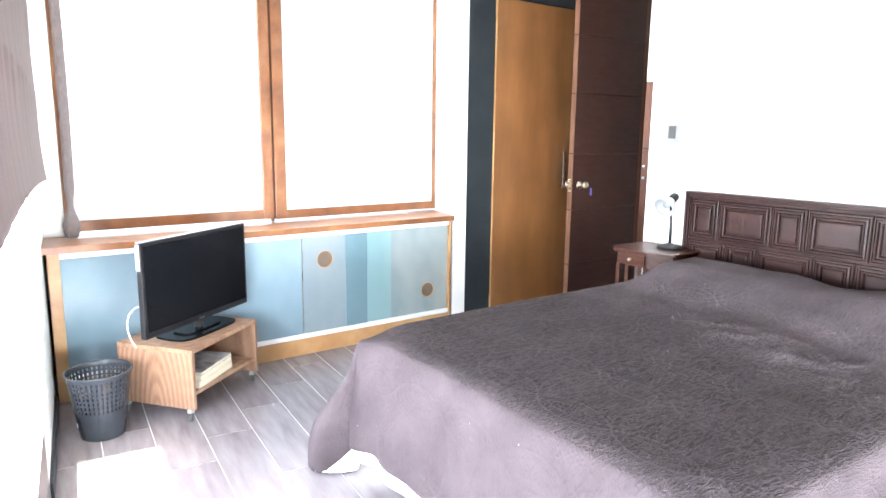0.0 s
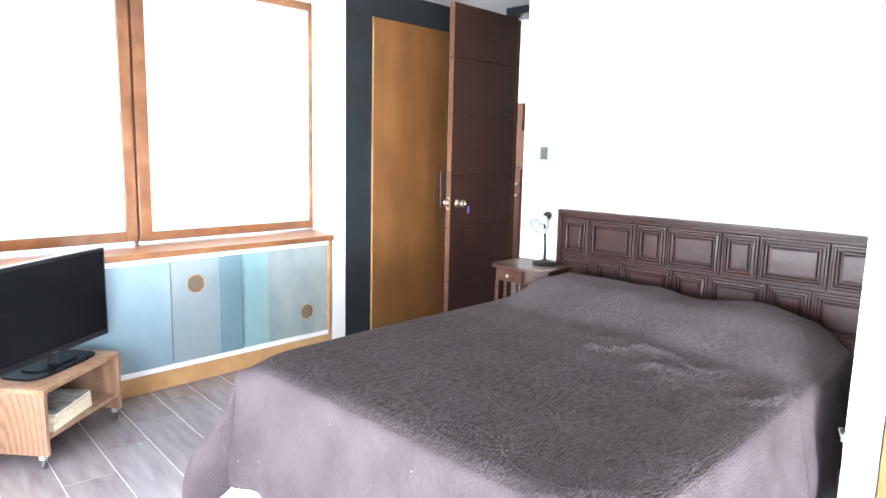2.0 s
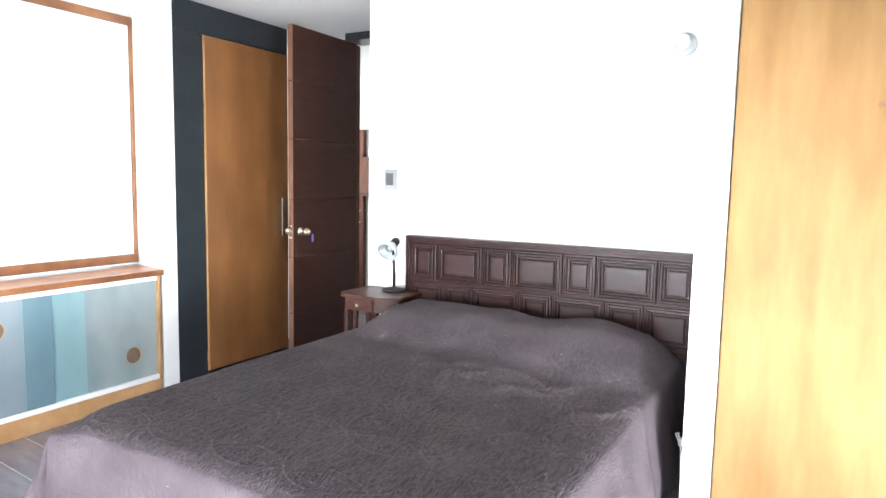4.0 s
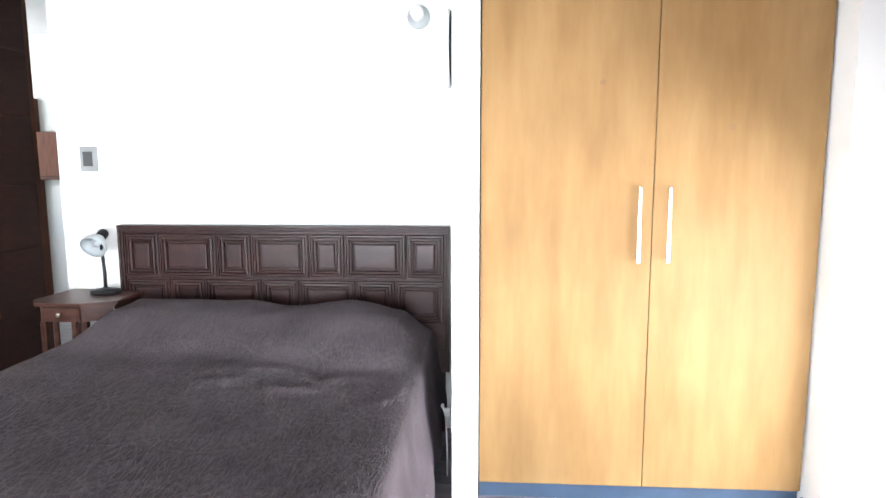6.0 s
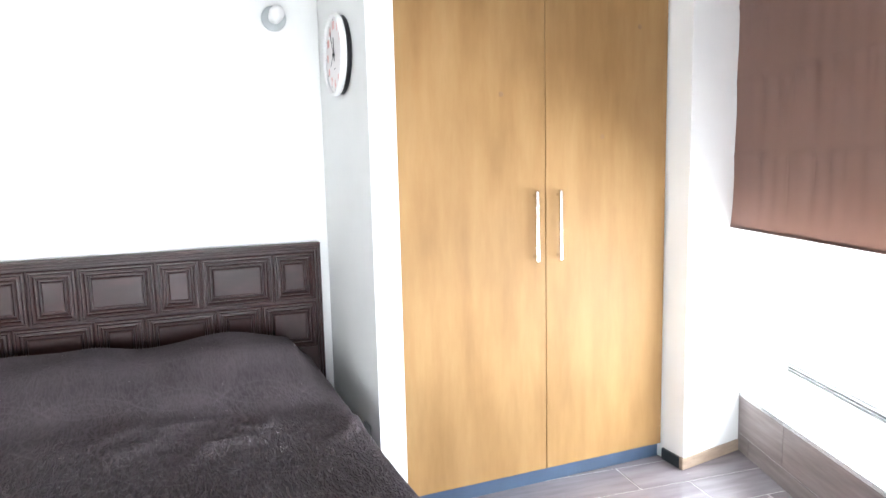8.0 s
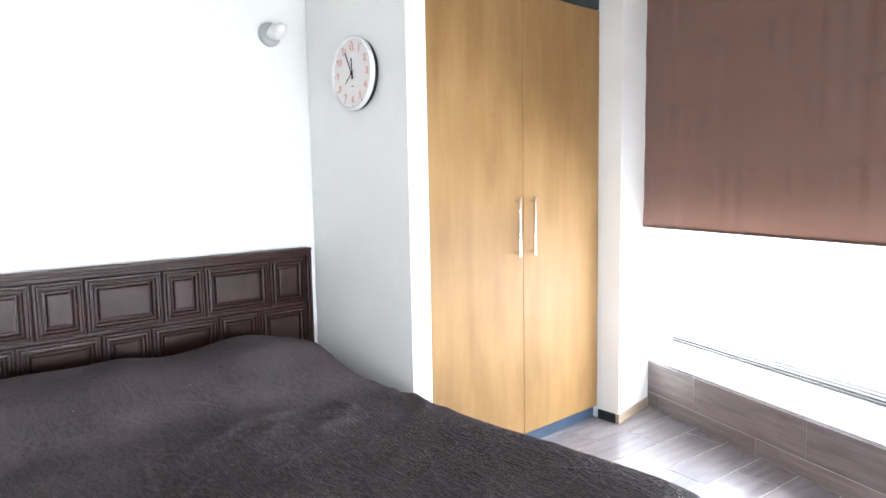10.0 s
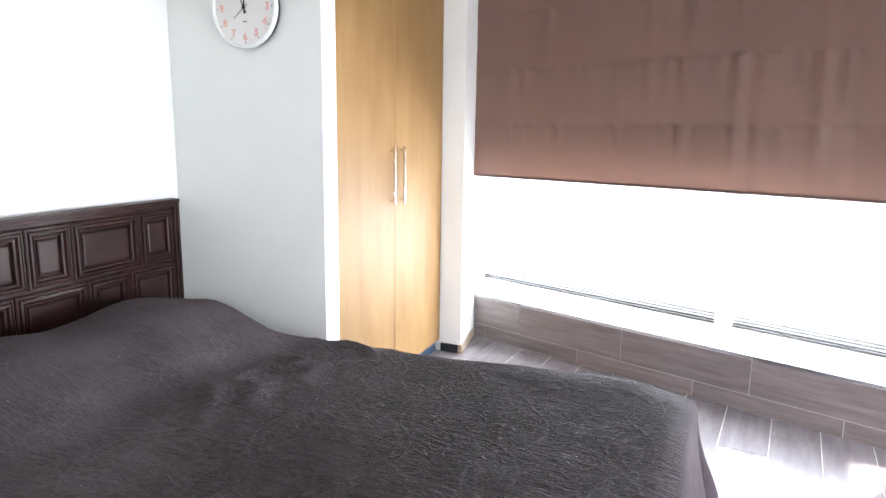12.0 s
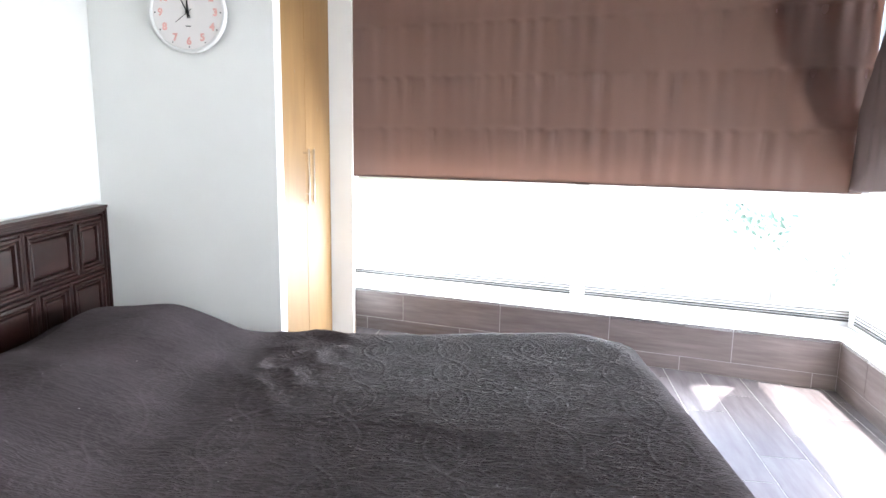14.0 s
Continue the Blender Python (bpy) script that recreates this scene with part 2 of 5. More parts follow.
def cloth_material(name, color, glow, weave=220.0, var=0.1, share=0.3):
    """Cloth that lets some light through."""
    m = material(name, color, 0.85, var=var, scale=3.0, stretch=(2.5, 2.5, 0.6), bump=0.12, bump_scale=weave)
    n, l = m.node_tree.nodes, m.node_tree.links
    tr = n.new("ShaderNodeBsdfTranslucent")
    tr.inputs["Color"].default_value = (*glow, 1)
    mix = n.new("ShaderNodeMixShader")
    mix.inputs[0].default_value = share
    out = n["Material Output"]
    l.new(n["Principled BSDF"].outputs[0], mix.inputs[1])
    l.new(tr.outputs[0], mix.inputs[2])
    l.new(mix.outputs[0], out.inputs[0])
    return m


M_GLASS = glass_material()
M_BLIND = cloth_material("brown_blind_cloth", (0.165, 0.120, 0.108), (0.47, 0.335, 0.285), share=0.60)
# same blind cloth, its colours dimmed so the sun doesn't make it glow
M_BLIND_DIMMED = cloth_material("dimmed_brown_blind_cloth", (0.150, 0.108, 0.102), (0.30, 0.2, 0.18), share=0.06)
# cloth of the added sheet that darkens the south blind's corner
M_CORNER_SHADE = cloth_material("corner_shade_cloth", (0.165, 0.104, 0.092), (0.62, 0.46, 0.43), share=0.75)
M_FROST = cloth_material("frosted_window_film", (0.85, 0.87, 0.88), (0.92, 0.95, 0.97), share=0.45, var=0.02)


def frosted_panel_material(name, low, high):
    """Frosted sliding glass, cloudy, with a blue-green cast."""
    m = bpy.data.materials.new(name)
    m.use_nodes = True
    n, l = m.node_tree.nodes, m.node_tree.links
    b = n["Principled BSDF"]
    tc = n.new("ShaderNodeTexCoord")
    mp = n.new("ShaderNodeMapping")
    mp.inputs["Scale"].default_value = (1.0, 1.0, 0.6)
    nz = n.new("ShaderNodeTexNoise")
    nz.inputs["Scale"].default_value = 2.6
    nz.inputs["Detail"].default_value = 3
    l.new(tc.outputs["Object"], mp.inputs[0])
    l.new(mp.outputs[0], nz.inputs["Vector"])
    cr = n.new("ShaderNodeValToRGB")
    cr.color_ramp.elements[0].color = (*low, 1)
    cr.color_ramp.elements[1].color = (*high, 1)
    cr.color_ramp.elements[0].position, cr.color_ramp.elements[1].position = 0.35, 0.65
    l.new(nz.outputs["Fac"], cr.inputs[0])
    l.new(cr.outputs[0], b.inputs["Base Color"])
    b.inputs["Roughness"].default_value = 0.13
    b.inputs["Specular IOR Level"].default_value = 0.55
    return m


M_FP_BLUE = frosted_panel_material("frosted_blue_glass", (0.19, 0.28, 0.33), (0.26, 0.35, 0.40))
M_FP_GREY = frosted_panel_material("frosted_grey_blue_glass", (0.20, 0.26, 0.29), (0.27, 0.32, 0.34))
M_FP_DEEP = frosted_panel_material("doubled_frosted_glass", (0.13, 0.215, 0.25), (0.18, 0.26, 0.29))
M_FP_TEAL = frosted_panel_material("frosted_teal_glass", (0.22, 0.35, 0.365), (0.28, 0.41, 0.42))
M_FP_PALE = frosted_panel_material("frosted_pale_glass", (0.19, 0.26, 0.265), (0.34, 0.38, 0.375))


def quilt_material():
    """Dark grey-brown quilt: stitched arcs and short crinkles, pale lint."""
    m = bpy.data.materials.new("dark_quilted_cotton")
    m.use_nodes = True
    n, l = m.node_tree.nodes, m.node_tree.links
    b = n["Principled BSDF"]
    b.inputs["Roughness"].default_value = 0.82
    b.inputs["Specular IOR Level"].default_value = 0.06
    b.inputs["Sheen Weight"].default_value = 0.0
    b.inputs["Sheen Roughness"].default_value = 0.4
    tc = n.new("ShaderNodeTexCoord")
    uv = tc.outputs["UV"]
    nz = n.new("ShaderNodeTexNoise")
    nz.inputs["Scale"].default_value = 5
    nz.inputs["Detail"].default_value = 8
    l.new(uv, nz.inputs["Vector"])
    cr = n.new("ShaderNodeValToRGB")
    cr.color_ramp.elements[0].color = (0.0555, 0.0450, 0.0490, 1)
    cr.color_ramp.elements[1].color = (0.085, 0.0695, 0.0755, 1)
    cr.color_ramp.elements[0].position, cr.color_ramp.elements[1].position = 0.3, 0.7
    l.new(nz.outputs["Fac"], cr.inputs[0])
    lint = n.new("ShaderNodeTexVoronoi")
    lint.inputs["Scale"].default_value = 16
    l.new(uv, lint.inputs["Vector"])
    lt = n.new("ShaderNodeMath")
    lt.operation = "LESS_THAN"
    lt.inputs[1].default_value = 0.028
    l.new(lint.outputs["Distance"], lt.inputs[0])
    mix = n.new("ShaderNodeMix")
    mix.data_type = "RGBA"
    l.new(lt.outputs[0], mix.inputs[0])
    l.new(cr.outputs[0], mix.inputs[6])
    mix.inputs[7].default_value = (0.35, 0.33, 0.32, 1)
    warp = n.new("ShaderNodeTexNoise")
    warp.inputs["Scale"].default_value = 9
    l.new(uv, warp.inputs["Vector"])
    wm = n.new("ShaderNodeVectorMath")
    wm.operation = "MULTIPLY_ADD"
    wm.inputs[1].default_value = (0.030, 0.030, 0.0)
    l.new(warp.outputs["Color"], wm.inputs[0])
    l.new(uv, wm.inputs[2])

    def calc(op, a, b_=0.0, c=0.0):
        node = n.new("ShaderNodeMath")
        node.operation = op
        for k, v in enumerate((a, b_, c)):
            if isinstance(v, (int, float)):
                node.inputs[k].default_value = v
            else:
                l.new(v, node.inputs[k])
        return node.outputs[0]

    # interlocking rings of stitching on a square lattice
    soft = n.new("ShaderNodeVectorMath")
    soft.operation = "MULTIPLY_ADD"
    soft.inputs[1].default_value = (0.012, 0.012, 0.0)
    l.new(warp.outputs["Color"], soft.inputs[0])
    l.new(uv, soft.inputs[2])
    cell = n.new("ShaderNodeSeparateXYZ")
    l.new(soft.outputs[0], cell.inputs[0])
    qx = calc("ABSOLUTE", calc("SUBTRACT", calc("FRACT", calc("DIVIDE", calc("SUBTRACT", cell.outputs[0], 0.120), 0.265)), 0.5))
    qy = calc("ABSOLUTE", calc("SUBTRACT", calc("FRACT", calc("DIVIDE", calc("SUBTRACT", cell.outputs[1], 0.130), 0.265)), 0.5))

    def far(ox, oy):
        dx, dy = calc("SUBTRACT", qx, ox), calc("SUBTRACT", qy, oy)
        return calc("SQRT", calc("ADD", calc("MULTIPLY", dx, dx), calc("MULTIPLY", dy, dy)))

    rings = 0.0
    for ox, oy in ((0.0, 0.0), (1.0, 0.0), (0.0, 1.0)):
        d = far(ox, oy)
        for radius, high in ((0.707, 1.0), (0.60, 0.7)):
            ridge = calc("SUBTRACT", 1.0, calc("DIVIDE", calc("ABSOLUTE", calc("SUBTRACT", d, radius)), 0.028))
            rings = calc("ADD", rings, calc("MULTIPLY", calc("MAXIMUM", ridge, 0.0), high))
    # a fine check inside the lens shapes
    lens = calc("MULTIPLY", calc("LESS_THAN", calc("MINIMUM", far(1.0, 0.0), far(0.0, 1.0)), 0.60), 1.0)
    check = calc("MULTIPLY", calc("SINE", calc("MULTIPLY", cell.outputs[0], 330.0)), calc("SINE", calc("MULTIPLY", cell.outputs[1], 330.0)))
    rings = calc("ADD", rings, calc("MULTIPLY", calc("MULTIPLY", check, lens), 0.35))
    # crinkles that run along the bed: sharp ridges of two sizes
    ridges = None
    for scale_, squash, weight in ((19.0, 4.0, 1.0), (55.0, 2.6, 0.18)):
        st = n.new("ShaderNodeMapping")
        st.inputs["Scale"].default_value = (1.0, squash, 1.0)
        l.new(wm.outputs[0], st.inputs[0])
        cn = n.new("ShaderNodeTexNoise")
        cn.inputs["Scale"].default_value = scale_
        cn.inputs["Detail"].default_value = 3
        cn.inputs["Distortion"].default_value = 0.3
        l.new(st.outputs[0], cn.inputs["Vector"])
        sb = n.new("ShaderNodeMath")
        sb.operation = "SUBTRACT"
        sb.inputs[1].default_value = 0.5
        l.new(cn.outputs["Fac"], sb.inputs[0])
        ab = n.new("ShaderNodeMath")
        ab.operation = "ABSOLUTE"
        l.new(sb.outputs[0], ab.inputs[0])
        mr = n.new("ShaderNodeMapRange")
        mr.inputs["From Min"].default_value, mr.inputs["From Max"].default_value = 0.0, 0.10
        mr.inputs["To Min"].default_value, mr.inputs["To Max"].default_value = weight, 0.0
        l.new(ab.outputs[0], mr.inputs["Value"])
        if ridges is None:
            ridges = mr.outputs[0]
        else:
            sm = n.new("ShaderNodeMath")
            sm.operation = "ADD"
            l.new(ridges, sm.inputs[0])
            l.new(mr.outputs[0], sm.inputs[1])
            ridges = sm.outputs[0]
    ad = n.new("ShaderNodeMath")
    ad.operation = "MULTIPLY_ADD"
    ad.inputs[1].default_value = 0.50
    l.new(rings, ad.inputs[0])
    l.new(ridges, ad.inputs[2])
    # the quilting fades towards the head of the bed
    sep = n.new("ShaderNodeSeparateXYZ")
    l.new(uv, sep.inputs[0])
    fade = n.new("ShaderNodeMapRange")
    fade.inputs["From Min"].default_value, fade.inputs["From Max"].default_value = 0.75, 1.55
    fade.inputs["To Min"].default_value, fade.inputs["To Max"].default_value = 1.0, 0.24
    l.new(sep.outputs[0], fade.inputs["Value"])
    bp = n.new("ShaderNodeBump")
    bp.inputs["Distance"].default_value = 0.020
    side = calc("MINIMUM", calc("MULTIPLY_ADD", sep.outputs[0], 8.0, 0.45), calc("MULTIPLY_ADD", sep.outputs[1], 9.0, 0.8))
    side = calc("MAXIMUM", calc("MINIMUM", side, 1.0), 0.28)
    l.new(calc("MULTIPLY", fade.outputs[0], side), bp.inputs["Strength"])
    l.new(ad.outputs[0], bp.inputs["Height"])
    # paler ridges: the light that crinkles catch, put into the colour
    ridge_light = n.new("ShaderNodeMix")
    ridge_light.data_type = "RGBA"
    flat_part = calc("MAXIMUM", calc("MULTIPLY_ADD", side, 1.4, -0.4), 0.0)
    l.new(calc("MINIMUM", calc("MULTIPLY", calc("MULTIPLY", ad.outputs[0], fade.outputs[0]), calc("MULTIPLY", flat_part, 0.58)), 0.75), ridge_light.inputs[0])
    l.new(mix.outputs[2], ridge_light.inputs[6])
    ridge_light.inputs[7].default_value = (0.150, 0.128, 0.136, 1)
    l.new(ridge_light.outputs[2], b.inputs["Base Color"])
    l.new(bp.outputs[0], b.inputs["Normal"])
    return m


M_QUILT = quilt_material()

# ---- mesh helpers ----


def part(name, bm, mat, parent=None, label="", smooth=False, kind="", group=""):
    """Links a bmesh as one mesh object, under a thing or a part."""
    bmesh.ops.recalc_face_normals(bm, faces=bm.faces)
    me = bpy.data.meshes.new(name)
    bm.to_mesh(me)
    bm.free()
    me.materials.append(mat)
    if smooth:
        me.shade_smooth()
    ob = new(name, me)
    if parent:
        ob.parent = parent
    return tagged(ob, label=label, kind=kind, group=group)


def thing(name, m, label, category, group=""):
    ob = new(name)
    ob.empty_display_size = 0.1
    ob.matrix_world = m
    return tagged(ob, label=label, category=category, group=group)


def box(bm, x0, x1, y0, y1, z0, z1, m=None, bevel=0.0):
    vs = [bm.verts.new((x, y, z)) for x in (x0, x1) for y in (y0, y1) for z in (z0, z1)]
    if m is not None:
        for v in vs:
            v.co = m @ v.co
    fs = [bm.faces.new([vs[i] for i in f]) for f in
          ((0, 1, 3, 2), (4, 6, 7, 5), (0, 4, 5, 1), (2, 3, 7, 6), (0, 2, 6, 4), (1, 5, 7, 3))]
    if bevel:
        es = {e for f in fs for e in f.edges}
        bmesh.ops.bevel(bm, geom=list(es), offset=bevel, segments=2, affect="EDGES", profile=0.6)
    return vs


def boxes(*rows, bevel=0.0):
    bm = bmesh.new()
    for r in rows:
        box(bm, *r, bevel=bevel)
    return bm


def prism(bm, pts, z0, z1, bevel=0.0):
    a = [bm.verts.new((x, y, z0)) for x, y in pts]
    b = [bm.verts.new((x, y, z1)) for x, y in pts]
    k = len(pts)
    fs = [bm.faces.new(a[::-1]), bm.faces.new(b)]
    for i in range(k):
        j = (i + 1) % k
        fs.append(bm.faces.new((a[i], a[j], b[j], b[i])))
    if bevel:
        es = {e for f in fs for e in f.edges}
        bmesh.ops.bevel(bm, geom=list(es), offset=bevel, segments=2, affect="EDGES")
    return bm


def lathe(bm, profile, segs=24, m=None, cap=True):
    """Turns (radius, z) round the z axis."""
    rings = []
    for r, z in profile:
        ring = []
        for i in range(segs):
            a = 2 * math.pi * i / segs
            v = Vector((r * math.cos(a), r * math.sin(a), z))
            ring.append(bm.verts.new(m @ v if m is not None else v))
        rings.append(ring)
    for a, b in zip(rings, rings[1:]):
        for i in range(segs):
            j = (i + 1) % segs
            bm.faces.new((a[i], a[j], b[j], b[i]))
    if cap:
        bm.faces.new(rings[0][::-1])
        bm.faces.new(rings[-1])
    return bm


def tube(bm, pts, r, segs=10, taper=1.0):
    """A round bar along a line of points."""
    pts = [Vector(p) for p in pts]
    rings = []
    for i, p in enumerate(pts):
        d = (pts[min(i + 1, len(pts) - 1)] - pts[max(i - 1, 0)]).normalized()
        q = d.to_track_quat("Z", "Y")
        rr = r * (1 + (taper - 1) * i / max(1, len(pts) - 1))
        rings.append([bm.verts.new(p + q @ Vector((rr * math.cos(2 * math.pi * k / segs), rr * math.sin(2 * math.pi * k / segs), 0)))
                      for k in range(segs)])
    for a, b in zip(rings, rings[1:]):
        for k in range(segs):
            j = (k + 1) % segs
            bm.faces.new((a[k], a[j], b[j], b[k]))
    bm.faces.new(rings[0][::-1])
    bm.faces.new(rings[-1])
    return bm


def slab(points, z0, z1, name, mat, label="", kind="structure", parent=None):
    return part(name, prism(bmesh.new(), points, z0, z1), mat, parent, label=label, kind=kind)


# ---- the shell ----
L_S = (SE - SW).length
L_W = (NW - SW).length
T_LOW = 0.40

slab([on_south(-0.5, 0.5), on_south(L_S + 0.9, 0.5), (5.9, -1.4), (5.9, 5.1), (-0.3, 5.1), on_west(L_W + 0.2, 0.5)],
     -0.16, -0.0012, "floor_slab", M_GROUT)
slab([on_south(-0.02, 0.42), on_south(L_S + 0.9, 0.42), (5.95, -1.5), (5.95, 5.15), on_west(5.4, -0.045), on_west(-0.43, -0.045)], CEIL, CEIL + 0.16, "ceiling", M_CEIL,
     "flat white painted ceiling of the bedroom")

# low walls under the two big windows
low_s = part("wall_south", prism(bmesh.new(), [on_south(-0.40, 0.0025), on_south(L_S + 0.2, 0.0025), on_south(L_S + 0.2, T_LOW), on_south(-0.40, T_LOW)], 0, LOW - 0.02), M_GROUT, kind="structure")
low_w = part("wall_west_low", prism(bmesh.new(), [on_west(-0.0, 0.0025), on_west(TILED, 0.0025), on_west(TILED, T_LOW), on_west(0.0, T_LOW)], 0, LOW - 0.02), M_GROUT, kind="structure")
part("wall_west_low_painted", prism(bmesh.new(), [on_west(TILED + 0.001, 0.0), on_west(REVEAL, 0.0), on_west(REVEAL, T_LOW), on_west(TILED + 0.001, T_LOW)], 0, LOW - 0.02), M_WALL, kind="structure")
part("sill_south", prism(bmesh.new(), [on_south(0, 0.0), on_south(L_S + 0.1, 0.0), on_south(L_S + 0.3, T_LOW), on_south(-0.42, T_LOW)], LOW - 0.02, LOW), M_SILL, kind="structure")
part("sill_west", prism(bmesh.new(), [on_west(0.004, 0.0), on_west(REVEAL, 0.0), on_west(REVEAL, T_LOW), on_west(-0.27, T_LOW)], LOW - 0.02, LOW), M_SILL, kind="structure")

# full-height west wall, north of the window
part("wall_west", prism(bmesh.new(), [on_west(REVEAL, 0), on_west(L_W + 0.3, 0), on_west(L_W + 0.3, 0.4), on_west(REVEAL, 0.4)], 0, 3.3), M_WALL, kind="structure")
# unseen strip added to keep stray sun out along the ceiling
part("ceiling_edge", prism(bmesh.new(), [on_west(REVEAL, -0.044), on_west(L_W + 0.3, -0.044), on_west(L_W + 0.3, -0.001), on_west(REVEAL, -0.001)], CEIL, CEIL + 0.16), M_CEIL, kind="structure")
part("baseboard_west", prism(bmesh.new(), [on_west(TILED, -0.012), on_west(3.72, -0.012), on_west(3.72, -0.001), on_west(TILED, -0.001)], 0, 0.06, 0.002), M_BLACK, kind="structure")
# head above the south window
part("wall_south_head", prism(bmesh.new(), [on_south(-0.3, 0.02), on_south(L_S + 0.1, 0.02), on_south(L_S + 0.1, T_LOW), on_south(-0.3, T_LOW)], 2.28, CEIL), M_WALL, kind="structure")
# unseen high bay over the west window, added to let the sun in
part("wall_sun_bay", prism(bmesh.new(), [on_west(-0.43, -0.145), on_west(L_W + 0.3, -0.145), on_west(L_W + 0.3, -0.046), on_west(-0.43, -0.046)], CEIL + 0.161, 3.3), M_WALL, kind="structure")
part("roof_sun_bay", prism(bmesh.new(), [on_west(-0.5, -0.145), on_west(L_W + 0.3, -0.145), on_west(L_W + 0.3, 0.165), on_west(-0.5, 0.165)], 3.301, 3.36), M_CONCRETE, kind="structure")
# pillar between the wardrobe and the south window
part("wall_pillar", prism(bmesh.new(), [(2.395, -0.775), (3.3, -0.775), (3.3, -1.75), (2.53, -1.62), (2.45, -1.16)], 0, CEIL), M_WALL, kind="structure")
part("skirting_pillar", prism(bmesh.new(), [(2.386, -0.764), (2.41, -0.764), (2.462, -1.14), (2.44, -1.137)], 0, 0.052, 0.002), M_BASE, kind="structure")
part("skirting_pillar_side", boxes((2.411, 2.52, -0.7735, -0.764, 0, 0.05)), M_BLACK, kind="structure")
# wing wall beside the bed head
part("wall_wing", boxes((2.467, 3.32, 0.455, 0.553, 0, CEIL)), M_WALL, kind="structure")
part("wall_behind_wardrobe", boxes((3.15, 3.30, -0.773, 0.452, 0, CEIL)), M_WALL, kind="structure")
part("wall_headboard", boxes((3.2, 3.32, 0.555, 2.508, 0, CEIL)), M_WALL, kind="structure")
# passage beyond the head wall
part("wall_passage_east", boxes((5.66, 5.80, 0.4, 5.05, 0, CEIL)), M_WALL, kind="structure")
part("wall_passage_south", boxes((3.322, 5.658, 0.4, 0.55, 0, CEIL)), M_WALL, kind="structure")
# unseen wall, its opening added for the passage fill light
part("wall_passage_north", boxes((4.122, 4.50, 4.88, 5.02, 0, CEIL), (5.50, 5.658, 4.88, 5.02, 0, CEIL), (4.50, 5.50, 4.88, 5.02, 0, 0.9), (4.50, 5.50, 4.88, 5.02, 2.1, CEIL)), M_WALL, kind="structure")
# north side: window wall, cheek, closet surround
part("wall_north_low", boxes((0.0, 2.636, NORTH_Y + 0.0, NORTH_Y + 0.16, 0, 0.762)), M_WALL, kind="structure")
part("wall_north_head", boxes((0.0, 2.636, NORTH_Y + 0.0, NORTH_Y + 0.16, 2.275, CEIL)), M_WALL, kind="structure")
part("wall_north_cheek", prism(bmesh.new(), [(2.560, CAB_Y), (2.668, CAB_Y), (2.668, NORTH_Y + 0.16), (2.638, NORTH_Y + 0.16), (2.638, NORTH_Y - 0.001)], 0, CEIL), M_WALL, kind="structure")
part("wall_closet_back", boxes((2.669, 3.659, 4.16, 4.28, 0, CEIL)), M_WALL, kind="structure")


def leaf_panes(s0, s1, on, out, z0, z1, name, mat):
    return part(name, prism(bmesh.new(), [on(s0, out), on(s1, out), on(s1, out + 0.006), on(s0, out + 0.006)], z0, z1), mat)


def big_window(name, on, length, start, posts, out=0.335, top=2.28, half=0.03):
    """A white aluminium sliding window on a low sill."""
    w = thing(name, Matrix(), "white aluminium sliding window over the low tiled wall", "window")
    tagged(w, kind="structure")

    def bar(nm, s0, s1, o0, o1, z0, z1, mat=M_ALU):
        part(nm, prism(bmesh.new(), [on(s0, o0), on(s1, o0), on(s1, o1), on(s0, o1)], z0, z1, 0.002), mat, w)
    bar("window_sill_track", start, length, out, out + 0.08, LOW, LOW + 0.035)
    for k, (z0, off) in enumerate(((0.024, -0.0075), (0.041, -0.0055), (0.058, -0.0035), (0.074, -0.002))):
        for a, b in zip(posts, posts[1:]):
            bar("rail", a + half, b - half, out + off, out + off + 0.004, LOW + z0, LOW + z0 + (0.009 if k else 0.012), M_RAIL if k < 2 else M_RAIL_PALE)
    for s in posts:
        bar("window_frame", s - half, s + half, out - 0.008, out + 0.06, LOW + 0.005, top)
    bar("window_head", start, length, out, out + 0.08, top - 0.04, top)
    for a, b in zip(posts, posts[1:]):
        bar("sash_rail", a + half, b - half, out + 0.002, out + 0.05, LOW + 0.036, LOW + 0.09)
        p = part("pane", prism(bmesh.new(), [on(a + half, out + 0.032), on(b - half, out + 0.032), on(b - half, out + 0.038), on(a + half, out + 0.038)], LOW + 0.09, top), M_GLASS, w)
        p.visible_shadow = False
    return w


big_window("window_south", on_south, L_S + 0.25, -0.16, [-0.13, 1.437, L_S + 0.215], half=0.045)
# west window's unseen top raised so the sun gets past its blind
big_window("window_west", on_west, REVEAL, -0.29, [-0.26, 1.3, REVEAL - 0.03], out=0.155, top=3.29)

# ---- blinds ----


